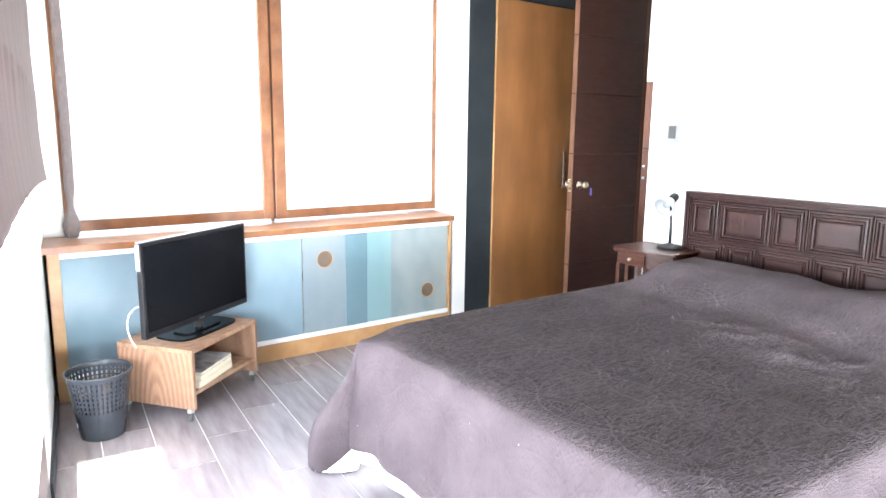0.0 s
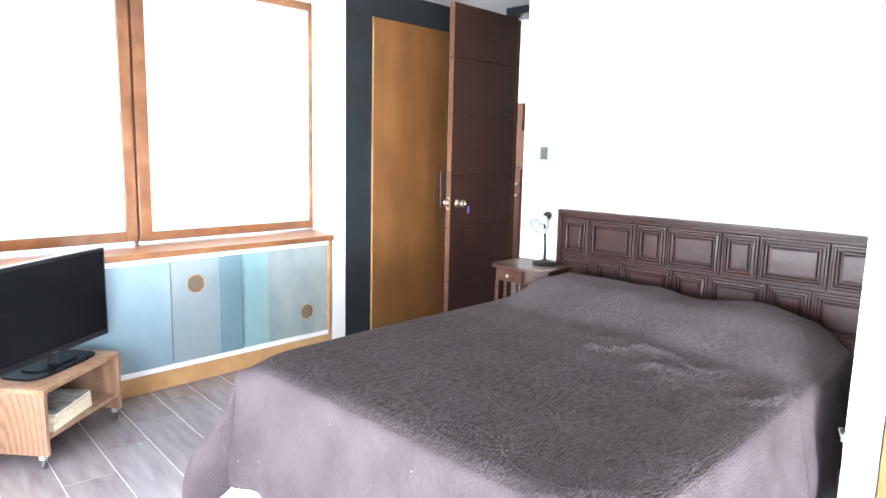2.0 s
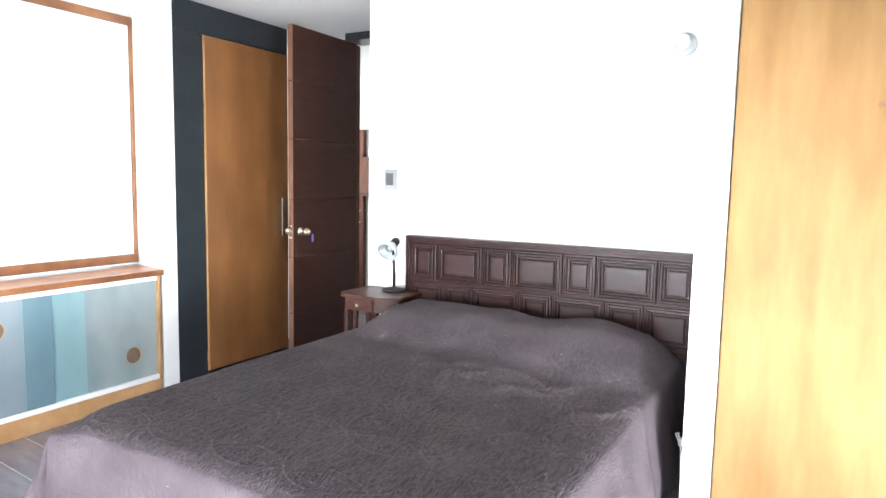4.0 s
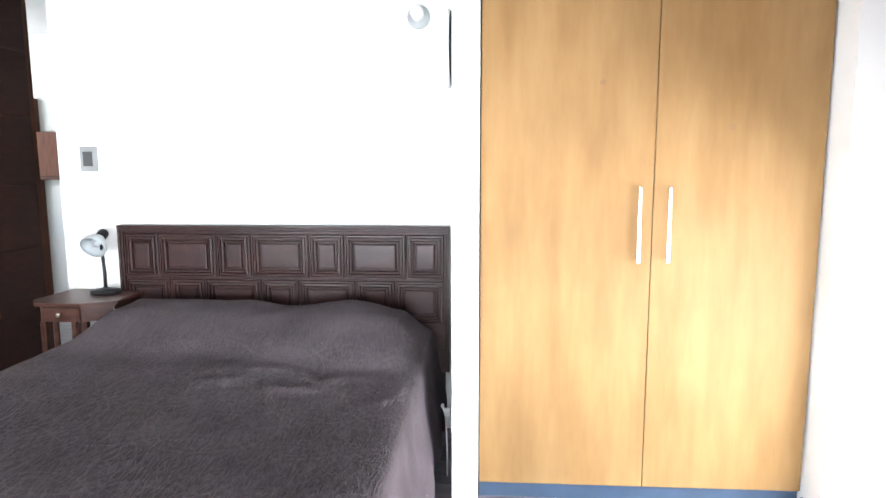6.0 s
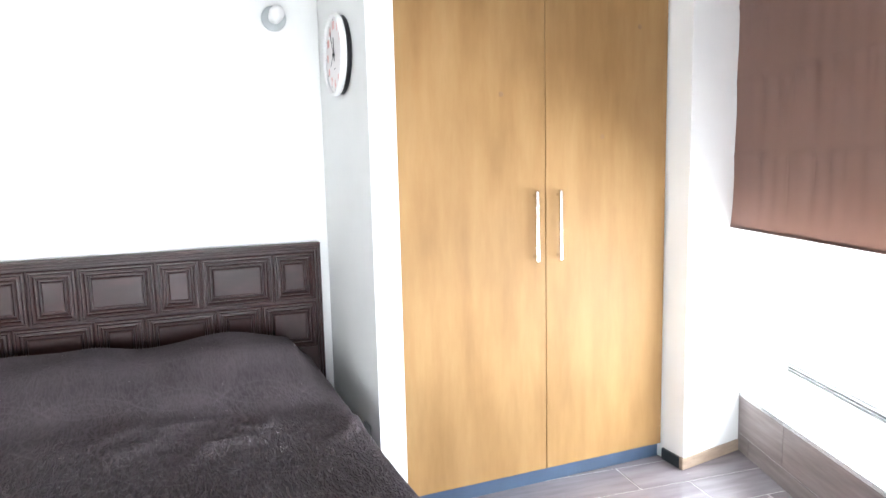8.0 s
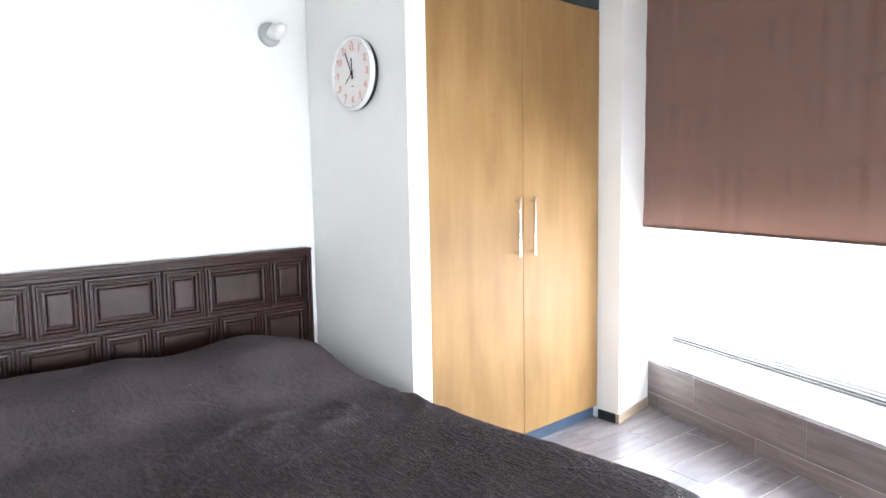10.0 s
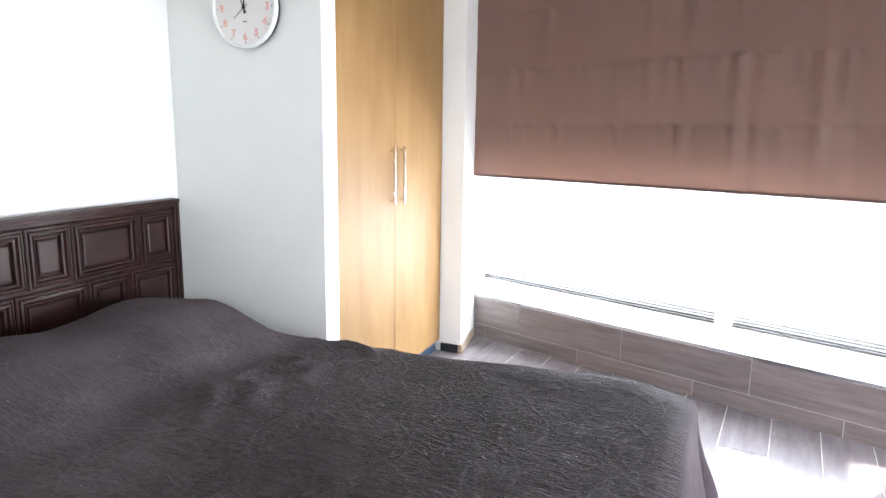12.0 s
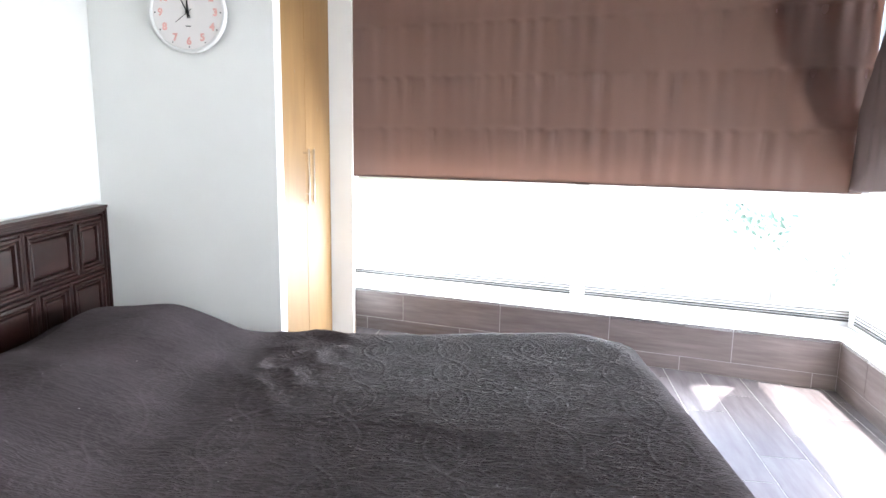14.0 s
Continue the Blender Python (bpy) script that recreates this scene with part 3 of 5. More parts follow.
def blind(name, on, s0, s1, z_bot0, z_bot1, z_top, inboard, seed, label, folds=1.0, sag=0.0, mat=None, lean=0.0, taper=0.0):
    """A cloth blind with soft vertical waves, horizontal seams and a hem bar."""
    mat = mat or M_BLIND
    rnd = random.Random(seed)
    ws = [(rnd.uniform(22, 85), rnd.uniform(0, 6.28), rnd.uniform(0.3, 1.0)) for _ in range(7)]
    b = thing(name, Matrix(), label, "blind")
    bm = bmesh.new()
    nu, nv = 420, 110
    us, vs_ = np.linspace(0, 1, nu + 1)[:, None], np.linspace(0, 1, nv + 1)[None, :]
    sw, zw = np.broadcast_arrays(s0 + (s1 - s0) * us, (z_top - z_bot0) * vs_)
    crease = np.zeros_like(sw)
    for _ in range(int(46 * (s1 - s0)) if folds else 0):
        row_, at, drop = rnd.randrange(1, 5), rnd.uniform(s0, s1), rnd.uniform(0.10, 0.29)
        wide, amp, lean_ = rnd.uniform(0.007, 0.020), rnd.uniform(-1.0, 1.0), rnd.uniform(-0.10, 0.10)
        below = row_ * 0.305 - zw
        inside = np.clip(below / 0.02, 0, 1) * np.clip(1 - below / drop, 0, 1)
        crease += amp * inside * np.exp(-((sw - at - lean_ * below) / wide) ** 2)
    grid = []
    for i in range(nu + 1):
        u = i / nu
        s = s0 + (s1 - s0) * u
        col = []
        zb = z_bot0 + (z_bot1 - z_bot0) * u + sag * math.sin(math.pi * u)
        for j in range(nv + 1):
            v = j / nv
            z = zb + (z_top - zb) * v
            s = s0 + (s1 - s0) * u + lean * max(0.0, (z - 1.45) / (z_top - 1.45)) * (1 - u)
            d = sum(a * math.sin(f * s + ph + 1.5 * math.sin(2.3 * v * a + ph)) for f, ph, a in ws)
            ph_ = ((z - zb) / 0.305) % 1.0
            row = math.exp(-(1 - ph_) * 2.8)
            seam = math.exp(-(min(ph_, 1 - ph_) / 0.035) ** 2)
            off = inboard - taper * (1 - u) + folds * (0.0075 * float(crease[i, j]) + 0.003 * seam + 0.0085 * d * (0.18 + 0.82 * row) * (0.35 + 0.65 * (1 - u)) + 0.0018 * math.cos((v * 4) * 2 * math.pi)) + 0.012 * math.exp(-v * 9) * (1 if folds else 0)
            col.append(bm.verts.new((*on(s, -off), z)))
        grid.append(col)
    for i in range(nu):
        for j in range(nv):
            bm.faces.new((grid[i][j], grid[i + 1][j], grid[i + 1][j + 1], grid[i][j + 1]))
    cloth = part("cloth", bm, mat, b, smooth=True)
    solid = cloth.modifiers.new("thickness", "SOLIDIFY")
    solid.thickness = 0.0016
    hem = [(*on(s0 + 0.004 + (s1 - s0 - 0.008) * k / 12, -(inboard + 0.012 * folds - taper * (1 - k / 12))), z_bot0 + (z_bot1 - z_bot0) * k / 12 + sag * math.sin(math.pi * k / 12) + 0.004) for k in range(13)]
    part("hem_bar", tube(bmesh.new(), hem, 0.006, 8), mat, b)
    part("head_rail", prism(bmesh.new(), [on(s0 + lean, -inboard - 0.03 + taper), on(s1, -inboard - 0.03), on(s1, -inboard + 0.015), on(s0 + lean, -inboard + 0.015 + taper)], z_top, z_top + 0.045), M_WHITEPL, b)
    return b


SB = blind("roman_blind", on_south, 0.0, L_S - 0.042, 1.045, 1.035, 2.30, 0.072, 3, "brown cloth roman blind hanging half down over the south window", taper=0.040)


def folded_corner():
    """A sheet added behind the blind's upper west corner, for its diagonal shade."""
    o = -0.022
    tri = [(0.004, 1.045), (0.40, 1.70), (0.67, 2.29), (0.004, 2.29)]
    bm = bmesh.new()
    for k in (0.0, 0.002):
        bm.faces.new([bm.verts.new((*on_south(s, o + k), z)) for s, z in tri])
    vs = list(bm.verts)
    for i in range(4):
        j = (i + 1) % 4
        bm.faces.new((vs[i], vs[j], vs[4 + j], vs[4 + i]))
    part("folded_corner", bm, M_CORNER_SHADE, SB, label="added sheet that darkens the blind's corner")


folded_corner()
blind("roman_blind", on_west, 0.02, REVEAL + 0.0, 1.05, 1.115, 2.30, 0.055, 8, "brown cloth roman blind hanging half down over the west window", folds=0.45, sag=0.075,
      mat=M_BLIND_DIMMED, lean=0.40)

# bunched cloth strip in the corner above the low cabinet
cur = thing("curtain", pose(0.350, 3.79, 0.765), "narrow grey-brown curtain gathered in the corner over the wooden counter", "curtain")
bm = bmesh.new()
prev = None
for j in range(50):
    z = 0.0 + 1.56 * j / 49
    w = 0.019 + 0.014 * math.exp(-((z - 0.06) / 0.06) ** 2) - 0.008 * math.exp(-((z - 0.16) / 0.05) ** 2)
    ring = []
    for i in range(26):
        a = 2 * math.pi * i / 26
        r = w * (1 + 0.22 * math.sin(5 * a + 0.4 * z) + 0.1 * math.sin(11 * a))
        ring.append(bm.verts.new((r * math.cos(a) + 0.01 * math.sin(z * 2), 0.8 * r * math.sin(a), z)))
    if prev:
        for i in range(26):
            bm.faces.new((prev[i], prev[(i + 1) % 26], ring[(i + 1) % 26], ring[i]))
    else:
        bm.faces.new(ring[::-1])
    prev = ring
bm.faces.new(prev)
part("cloth", bm, M_CURTAIN, cur, smooth=True)

# ---- north window ----


def sash(name, x0, x1, z0, z1, y, left, right, bottom, top, label):
    s = thing(name, Matrix(), label, "window")
    tagged(s, kind="structure")
    d = 0.045
    part("stile", boxes((x0, x0 + left, y, y + d, z0, z1), bevel=0.003), M_WOOD, s)
    part("stile", boxes((x1 - right, x1, y, y + d, z0, z1), bevel=0.003), M_WOOD, s)
    part("bottom_rail", boxes((x0 + left, x1 - right, y + 0.002, y + d - 0.002, z0, z0 + bottom), bevel=0.003), M_WOOD, s)
    part("top_rail", boxes((x0 + left, x1 - right, y + 0.002, y + d - 0.002, z1 - top, z1), bevel=0.003), M_WOOD, s)
    part("pane", boxes((x0 + left, x1 - right, y + 0.018, y + 0.024, z0 + bottom, z1 - top)), M_FROST, s)
    return s


sash("window_north_a", 0.33, 1.435, 0.782, 2.268, 3.862, 0.04, 0.06, 0.055, 0.05, "wooden window sash with a bright frosted pane")
sash("window_north_b", 1.452, 2.635, 0.775, 2.268, 3.868, 0.07, 0.022, 0.052, 0.05, "wooden window sash with a bright frosted pane")
part("wall_north_corner", boxes((0.2, 0.328, 3.865, 3.899, 0.763, 2.274)), M_WALL, kind="structure")
part("window_north_frame", boxes((1.4365, 1.4505, 3.895, 3.92, 0.763, 2.274)), M_WOOD, kind="structure")

# ---- low cabinet under the north window ----
CX0, CX1 = 0.21, 2.545
cab = thing("sideboard", pose(0, 0, 0), "long low cabinet with frosted blue sliding doors and pale wood edges", "cabinet")
part("plinth", boxes((CX0, CX1, CAB_Y + 0.004, CAB_Y + 0.03, 0, 0.098), bevel=0.002), M_STILE, cab)
part("carcass", boxes((CX0, CX1, NORTH_Y - 0.04, NORTH_Y - 0.022, 0.12, 0.728), (CX0, CX1, CAB_Y + 0.03, NORTH_Y - 0.042, 0.10, 0.118)), M_WOOD, cab)
part("side_stile", boxes((CX0, 0.262, CAB_Y, CAB_Y + 0.03, 0.0995, 0.728), bevel=0.002), M_STILE, cab)
part("side_stile", boxes((2.528, CX1, CAB_Y, CAB_Y + 0.03, 0.0995, 0.728), bevel=0.002), M_STILE, cab)
part("bottom_track", boxes((0.263, 2.527, CAB_Y + 0.001, CAB_Y + 0.03, 0.1, 0.127), bevel=0.002), M_ALU, cab)
part("top_track", boxes((0.263, 2.527, CAB_Y + 0.001, CAB_Y + 0.03, 0.700, 0.728), bevel=0.002), M_ALU, cab)


def sliding_door(x0, x1, y, mat, hole=None):
    bm = bmesh.new()
    z0, z1 = 0.1275, 0.6995
    if hole:
        hx, hz, r = hole
        n = 28
        ring = [(hx + r * math.cos(2 * math.pi * i / n), hz + r * math.sin(2 * math.pi * i / n)) for i in range(n)]
        outer = []
        for cx, cz in ring:
            dx, dz = cx - hx, cz - hz
            t = min((x1 - hx) / dx if dx > 1e-9 else 1e9, (x0 - hx) / dx if dx < -1e-9 else 1e9,
                    (z1 - hz) / dz if dz > 1e-9 else 1e9, (z0 - hz) / dz if dz < -1e-9 else 1e9)
            outer.append((hx + dx * t, hz + dz * t))
        for yy in (y, y + 0.006):
            a = [bm.verts.new((x, yy, z)) for x, z in ring]
            b = [bm.verts.new((x, yy, z)) for x, z in outer]
            for i in range(n):
                j = (i + 1) % n
                bm.faces.new((a[i], a[j], b[j], b[i]))
            for i in range(n):
                j = (i + 1) % n
                p, q_ = outer[i], outer[j]
                if abs(p[0] - q_[0]) > 1e-6 and abs(p[1] - q_[1]) > 1e-6:
                    on_side = abs(p[0] - x0) < 1e-6 or abs(p[0] - x1) < 1e-6
                    c = (p[0], q_[1]) if on_side else (q_[0], p[1])
                    bm.faces.new((b[i], b[j], bm.verts.new((c[0], yy, c[1]))))
        bm.verts.ensure_lookup_table()
    else:
        box(bm, x0, x1, y, y + 0.006, z0, z1)
    d = part("sliding_door", bm, mat, cab, label="frosted blue glass sliding door")
    if hole:
        hx, hz, r = hole
        part("finger_pull", lathe(bmesh.new(), [(r - 0.0045, -0.001), (r - 0.0045, 0.002)], 28, pose(hx, y + 0.004, hz, 90)), M_PULL, d, label="recessed brown finger pull")
        part("finger_hole", lathe(bmesh.new(), [(r, -0.004), (r - 0.004, -0.004), (r - 0.004, 0.004), (r, 0.004)], 28,
                                  pose(hx, y + 0.003, hz, 90), cap=False), M_STILE, d, label="round finger hole with a wooden rim")
    return d


sliding_door(0.263, 0.90, CAB_Y + 0.018, M_FP_BLUE)
sliding_door(0.86, 1.474, CAB_Y + 0.008, M_FP_BLUE)
sd = sliding_door(1.480, 1.757, CAB_Y + 0.008, M_FP_GREY, (1.620, 0.560, 0.052))
part("overlap", boxes((1.7575, 1.905, CAB_Y + 0.008, CAB_Y + 0.014, 0.1275, 0.6995)), M_FP_DEEP, sd, label="darker strip where the panes overlap")
part("edge_line", boxes((1.755, 1.7575, CAB_Y + 0.006, CAB_Y + 0.014, 0.1275, 0.6995)), M_FP_TEAL, sd)
sd = sliding_door(2.085, 2.527, CAB_Y + 0.018, M_FP_PALE, (2.368, 0.275, 0.050))
part("clear_strip", boxes((1.906, 2.0845, CAB_Y + 0.018, CAB_Y + 0.024, 0.1275, 0.6995)), M_FP_TEAL, sd, label="lighter teal strip of frosted glass")
part("gap", boxes((1.474, 1.480, CAB_Y + 0.020, CAB_Y + 0.026, 0.1275, 0.6995)), M_PLASTIC, cab)
part("shelf", boxes((0.27, 2.52, CAB_Y + 0.05, NORTH_Y - 0.042, 0.42, 0.436)), M_STILE, cab)

top = thing("countertop", Matrix(), "varnished reddish-brown wooden top over the low cabinet", "countertop")
part("board", prism(bmesh.new(), [(0.17, CAB_Y + 0.004), (2.557, CAB_Y + 0.004), (2.634, NORTH_Y - 0.001), (0.17, NORTH_Y - 0.001)], 0.7285, 0.762), M_WOOD, top)
part("front_edge", boxes((0.17, 2.560, CAB_Y - 0.018, CAB_Y + 0.0035, 0.728, 0.7625), bevel=0.004), M_WOOD, top)

# ---- closet by the door ----
cl = thing("closet", Matrix(), "tall closet with an amber plywood door in a black frame", "closet")
part("side_frame", boxes((2.669, 2.893, CAB_Y + 0.005, 4.155, 0, 2.195), bevel=0.002), M_BLACK, cl)
part("top_frame", boxes((2.669, 3.655, CAB_Y + 0.005, 4.155, 2.196, CEIL - 0.001), bevel=0.002), M_BLACK, cl)
part("carcass", boxes((3.630, 3.655, CAB_Y + 0.005, 4.155, 0, 2.195), (2.894, 3.629, 4.10, 4.15, 0, 2.195)), M_BLACK, cl)
cd = part("door", boxes((2.897, 3.628, CAB_Y - 0.014, CAB_Y + 0.006, 0.06, 2.190), bevel=0.003), M_CLOSET, cl, "amber plywood door")
part("edge_band", boxes((2.8945, 2.8965, CAB_Y - 0.012, CAB_Y + 0.004, 0.06, 2.190)), M_STILE, cd)


def bar_handle(parent, x, y, z0, z1, toward, name="handle"):
    """A flat steel bar on two feet."""
    tx, ty = toward
    h = part(name, boxes((x + tx * 0.030 - 0.006, x + tx * 0.030 + 0.006, y + ty * 0.030 - 0.006, y + ty * 0.030 + 0.006, z0, z1), bevel=0.002), M_CHROME, parent,
             label="brushed steel bar handle")
    for z in (z0 + 0.018, z1 - 0.018):
        part("handle_foot", tube(bmesh.new(), [(x, y, z), (x + tx * 0.025, y + ty * 0.025, z)], 0.0055, 10), M_CHROME, h)


bar_handle(cd, 3.545, CAB_Y - 0.014, 0.905, 1.175, (0, -1))

# ---- the room's door, standing open ----
DL = thing("door_1", Matrix(), "open dark reddish-brown board door with a brass knob and key", "door")
tagged(DL, kind="structure")
DY = 3.205
DX0, DX1 = 3.318, 4.015
zs = [0.01, 0.405, 0.79, 1.175, 1.575, 1.955, 2.318]
for a, b in zip(zs, zs[1:]):
    part("door_board", boxes((DX0, DX1, DY, DY + 0.042, a + 0.004, b - 0.004), bevel=0.004), M_DOOR, DL)
part("door_core", boxes((DX0 + 0.004, DX1 - 0.004, DY + 0.005, DY + 0.037, 0.012, 2.312)), M_DOOR, DL)
part("door_edge", boxes((DX0 - 0.004, DX0 - 0.0005, DY + 0.001, DY + 0.041, 0.012, 2.316), bevel=0.001), M_DOOR_EDGE, DL)
for z in zs[1:-1]:
    part("edge_notch", boxes((DX0 - 0.0062, DX0 - 0.0042, DY + 0.002, DY + 0.040, z - 0.003, z + 0.003)), M_DOOR, DL)
part("latch_plate", boxes((DX0 - 0.0065, DX0 - 0.0042, DY + 0.009, DY + 0.033, 0.915, 1.005)), M_BRASS, DL)
knob_prof = [(0.030, 0.0), (0.030, 0.004), (0.014, 0.008), (0.011, 0.030), (0.014, 0.036), (0.024, 0.044), (0.027, 0.054), (0.022, 0.064), (0.010, 0.068)]
kn = part("knob", lathe(bmesh.new(), knob_prof, 24, pose(DX0 + 0.070, DY, 0.960, 90)), M_BRASS, DL, "brass door knob", smooth=True)
part("knob", lathe(bmesh.new(), knob_prof, 24, pose(DX0 + 0.055, DY + 0.042, 0.960, -90)), M_BRASS, DL, "brass door knob", smooth=True)
part("key", boxes((DX0 + 0.068, DX0 + 0.072, DY - 0.085, DY - 0.069, 0.955, 0.966)), M_BRASS, kn)
part("key_tag", boxes((DX0 + 0.085, DX0 + 0.101, DY - 0.088, DY - 0.083, 0.895, 0.945), bevel=0.002), M_PURPLE, kn, "violet key tag")

# doorway frame and the passage beyond
part("door_jamb", boxes((4.03, 4.12, 3.252, 3.30, 0, 2.32), bevel=0.003), M_JAMB, kind="structure")
part("door_lintel", boxes((3.93, 4.13, 2.30, 3.252, 2.325, CEIL - 0.001), bevel=0.003), M_BLACK, kind="structure")
part("wall_door_side", boxes((4.03, 4.12, 3.301, 5.02, 0, CEIL)), M_WALL, kind="structure")
post = thing("hall_shelf", Matrix(), "brown wooden post and board on the far wall of the passage", "shelf")
part("post", boxes((5.60, 5.655, 4.295, 4.45, 0, 1.835), bevel=0.003), M_JAMB, post)
part("board", boxes((5.575, 5.598, 2.90, 4.45, 1.145, 1.552), bevel=0.003), M_JAMB, post)
part("board_groove", boxes((5.5715, 5.5745, 2.91, 4.445, 1.165, 1.178)), M_DOOR, post)
for z in (0.87, 0.99):
    part("peg", lathe(bmesh.new(), [(0.014, 0), (0.014, 0.01), (0.008, 0.018)], 12, pose(5.60, 4.345, z, 0, -90)), M_WHITEPL, post, smooth=True)

# ---- wardrobe ----
wa = thing("wardrobe", Matrix(), "built-in wardrobe with two honey-coloured birch doors and steel handles", "wardrobe")
part("carcass", boxes((2.549, 3.145, -0.768, -0.755, 0.07, 2.16), (2.549, 3.145, 0.434, 0.450, 0.07, 2.16), (3.10, 3.145, -0.754, 0.433, 0.07, 2.16),
                      (2.551, 3.099, -0.754, 0.433, 0.07, 0.086), (2.551, 3.099, -0.754, 0.433, 2.14, 2.159)), M_BIRCH, wa)
part("plinth", boxes((2.553, 2.58, -0.768, 0.450, 0, 0.066), bevel=0.002), M_NAVY, wa)
part("top_panel", boxes((2.532, 3.145, -0.768, 0.450, 2.162, CEIL - 0.001), bevel=0.002), M_BLACK, wa)
d1 = part("door", boxes((2.527, 2.547, -0.1725, 0.449, 0.070, 2.155), bevel=0.002), M_BIRCH, wa, "honey-coloured birch door")
d2 = part("door", boxes((2.527, 2.547, -0.764, -0.1755, 0.070, 2.155), bevel=0.002), M_BIRCH, wa, "honey-coloured birch door")
bar_handle(d1, 2.532, -0.122, 0.945, 1.222, (-1, 0))
bar_handle(d2, 2.532, -0.228, 0.945, 1.222, (-1, 0))
for d, y, z in ((d1, 0.018, 1.59), (d2, -0.44, 1.43), (d2, -0.62, 1.87)):
    part("knot", lathe(bmesh.new(), [(0.010, 0), (0.009, 0.0003), (0.004, 0.0005)], 14, pose(2.527, y, z, 0, -90)), M_KNOT, d)

# ---- headboard ----
HB = thing("headboard", Matrix(), "dark mahogany headboard with two rows of moulded raised panels", "headboard")
HX = 3.197


def ringed(bm, y0, y1, z0, z1, x, steps):
    """Nested rectangles: each step is (inset, how far it stands out)."""
    loops = []
    for ins, h in steps:
        a, b, c, d = y0 + ins, y1 - ins, z0 + ins, z1 - ins
        loops.append([bm.verts.new((x - h, p, q)) for p, q in ((a, c), (b, c), (b, d), (a, d))])
    for p, q in zip(loops, loops[1:]):
        for i in range(4):
            j = (i + 1) % 4
            bm.faces.new((p[i], p[j], q[j], q[i]))
    bm.faces.new(loops[-1])
    bm.faces.new(loops[0][::-1])


part("back_board", boxes((HX - 0.018, HX, 0.606, 2.206, 0.30, 0.996)), M_HEAD, HB)
part("cap_moulding", boxes((HX - 0.050, HX - 0.001, 0.600, 2.212, 0.994, 1.006), (HX - 0.042, HX - 0.001, 0.606, 2.206, 0.982, 0.9935), (HX - 0.034, HX - 0.001, 0.609, 2.203, 0.972, 0.9815), bevel=0.003), M_HEAD, HB)
part("side_moulding", boxes((HX - 0.045, HX - 0.001, 0.600, 0.611, 0.30, 0.9935), (HX - 0.037, HX - 0.001, 0.6115, 0.622, 0.30, 0.971), bevel=0.003), M_HEAD, HB)
part("side_moulding", boxes((HX - 0.045, HX - 0.001, 2.201, 2.212, 0.30, 0.9935), (HX - 0.037, HX - 0.001, 2.190, 2.2005, 0.30, 0.971), bevel=0.003), M_HEAD, HB)
steps = [(0.0, 0.0), (0.0, 0.014), (0.004, 0.018), (0.008, 0.018), (0.010, 0.011), (0.013, 0.011), (0.015, 0.022), (0.022, 0.023), (0.026, 0.013), (0.029, 0.013), (0.031, 0.018), (0.036, 0.016), (0.039, 0.000), (0.044, 0.000), (0.047, 0.011), (0.052, 0.013)]
for zlo, zhi, ys in ((0.752, 0.964, (0.624, 0.808, 1.104, 1.276, 1.558, 1.730, 2.016, 2.188)),
                     (0.535, 0.742, (0.624, 0.862, 1.052, 1.328, 1.512, 1.792, 1.965, 2.188))):
    for ya, yb in zip(ys, ys[1:]):
        bm = bmesh.new()
        ringed(bm, ya + 0.002, yb - 0.002, zlo, zhi, HX - 0.017, steps)
        part("raised_panel", bm, M_HEAD, HB)
part("leg", boxes((HX - 0.04, HX - 0.002, 0.62, 0.68, 0, 0.30)), M_HEAD, HB)
part("leg", boxes((HX - 0.04, HX - 0.002, 2.13, 2.19, 0, 0.30)), M_HEAD, HB)

# ---- bed ----
BX0, BX1, BY0, BY1, BZ = 1.092, 3.13, 0.69, 2.165, 0.520
bed = thing("bed", Matrix(), "double bed with a white mattress, made up beneath its bedspread", "bed")
part("mattress", boxes((BX0 + 0.03, BX1, BY0 + 0.03, BY1 - 0.03, 0.30, 0.495), bevel=0.03), M_LINEN, bed)
part("base", boxes((BX0 + 0.05, BX1, BY0 + 0.05, BY1 - 0.05, 0.13, 0.298), bevel=0.008), M_PLASTIC, bed)
for x in (BX0 + 0.12, BX1 - 0.12):
    for y in (BY0 + 0.12, BY1 - 0.12):
        part("leg", tube(bmesh.new(), [(x, y, 0), (x, y, 0.13)], 0.022, 12), M_PLASTIC, bed)


def smooth01(t):
    t = max(0.0, min(1.0, t))
    return t * t * (3 - 2 * t)


def pillow_height(x, y):
    """The two pillows under the spread."""
    k = smooth01((x - 2.40) / 0.42) * (1 - 0.45 * smooth01((x - 2.98) / 0.16))
    side = smooth01((y - BY0 + 0.015) / 0.13) * smooth01((BY1 + 0.0 - y) / 0.15)
    dip = 0.028 * math.exp(-((y - 1.36) / 0.15) ** 2)
    return k * side * (0.106 + 0.046 * math.exp(-((y - 0.95) / 0.18) ** 2) - dip + 0.010 * math.sin(y * 6.1) + 0.005 * math.sin(y * 17 + x * 9))


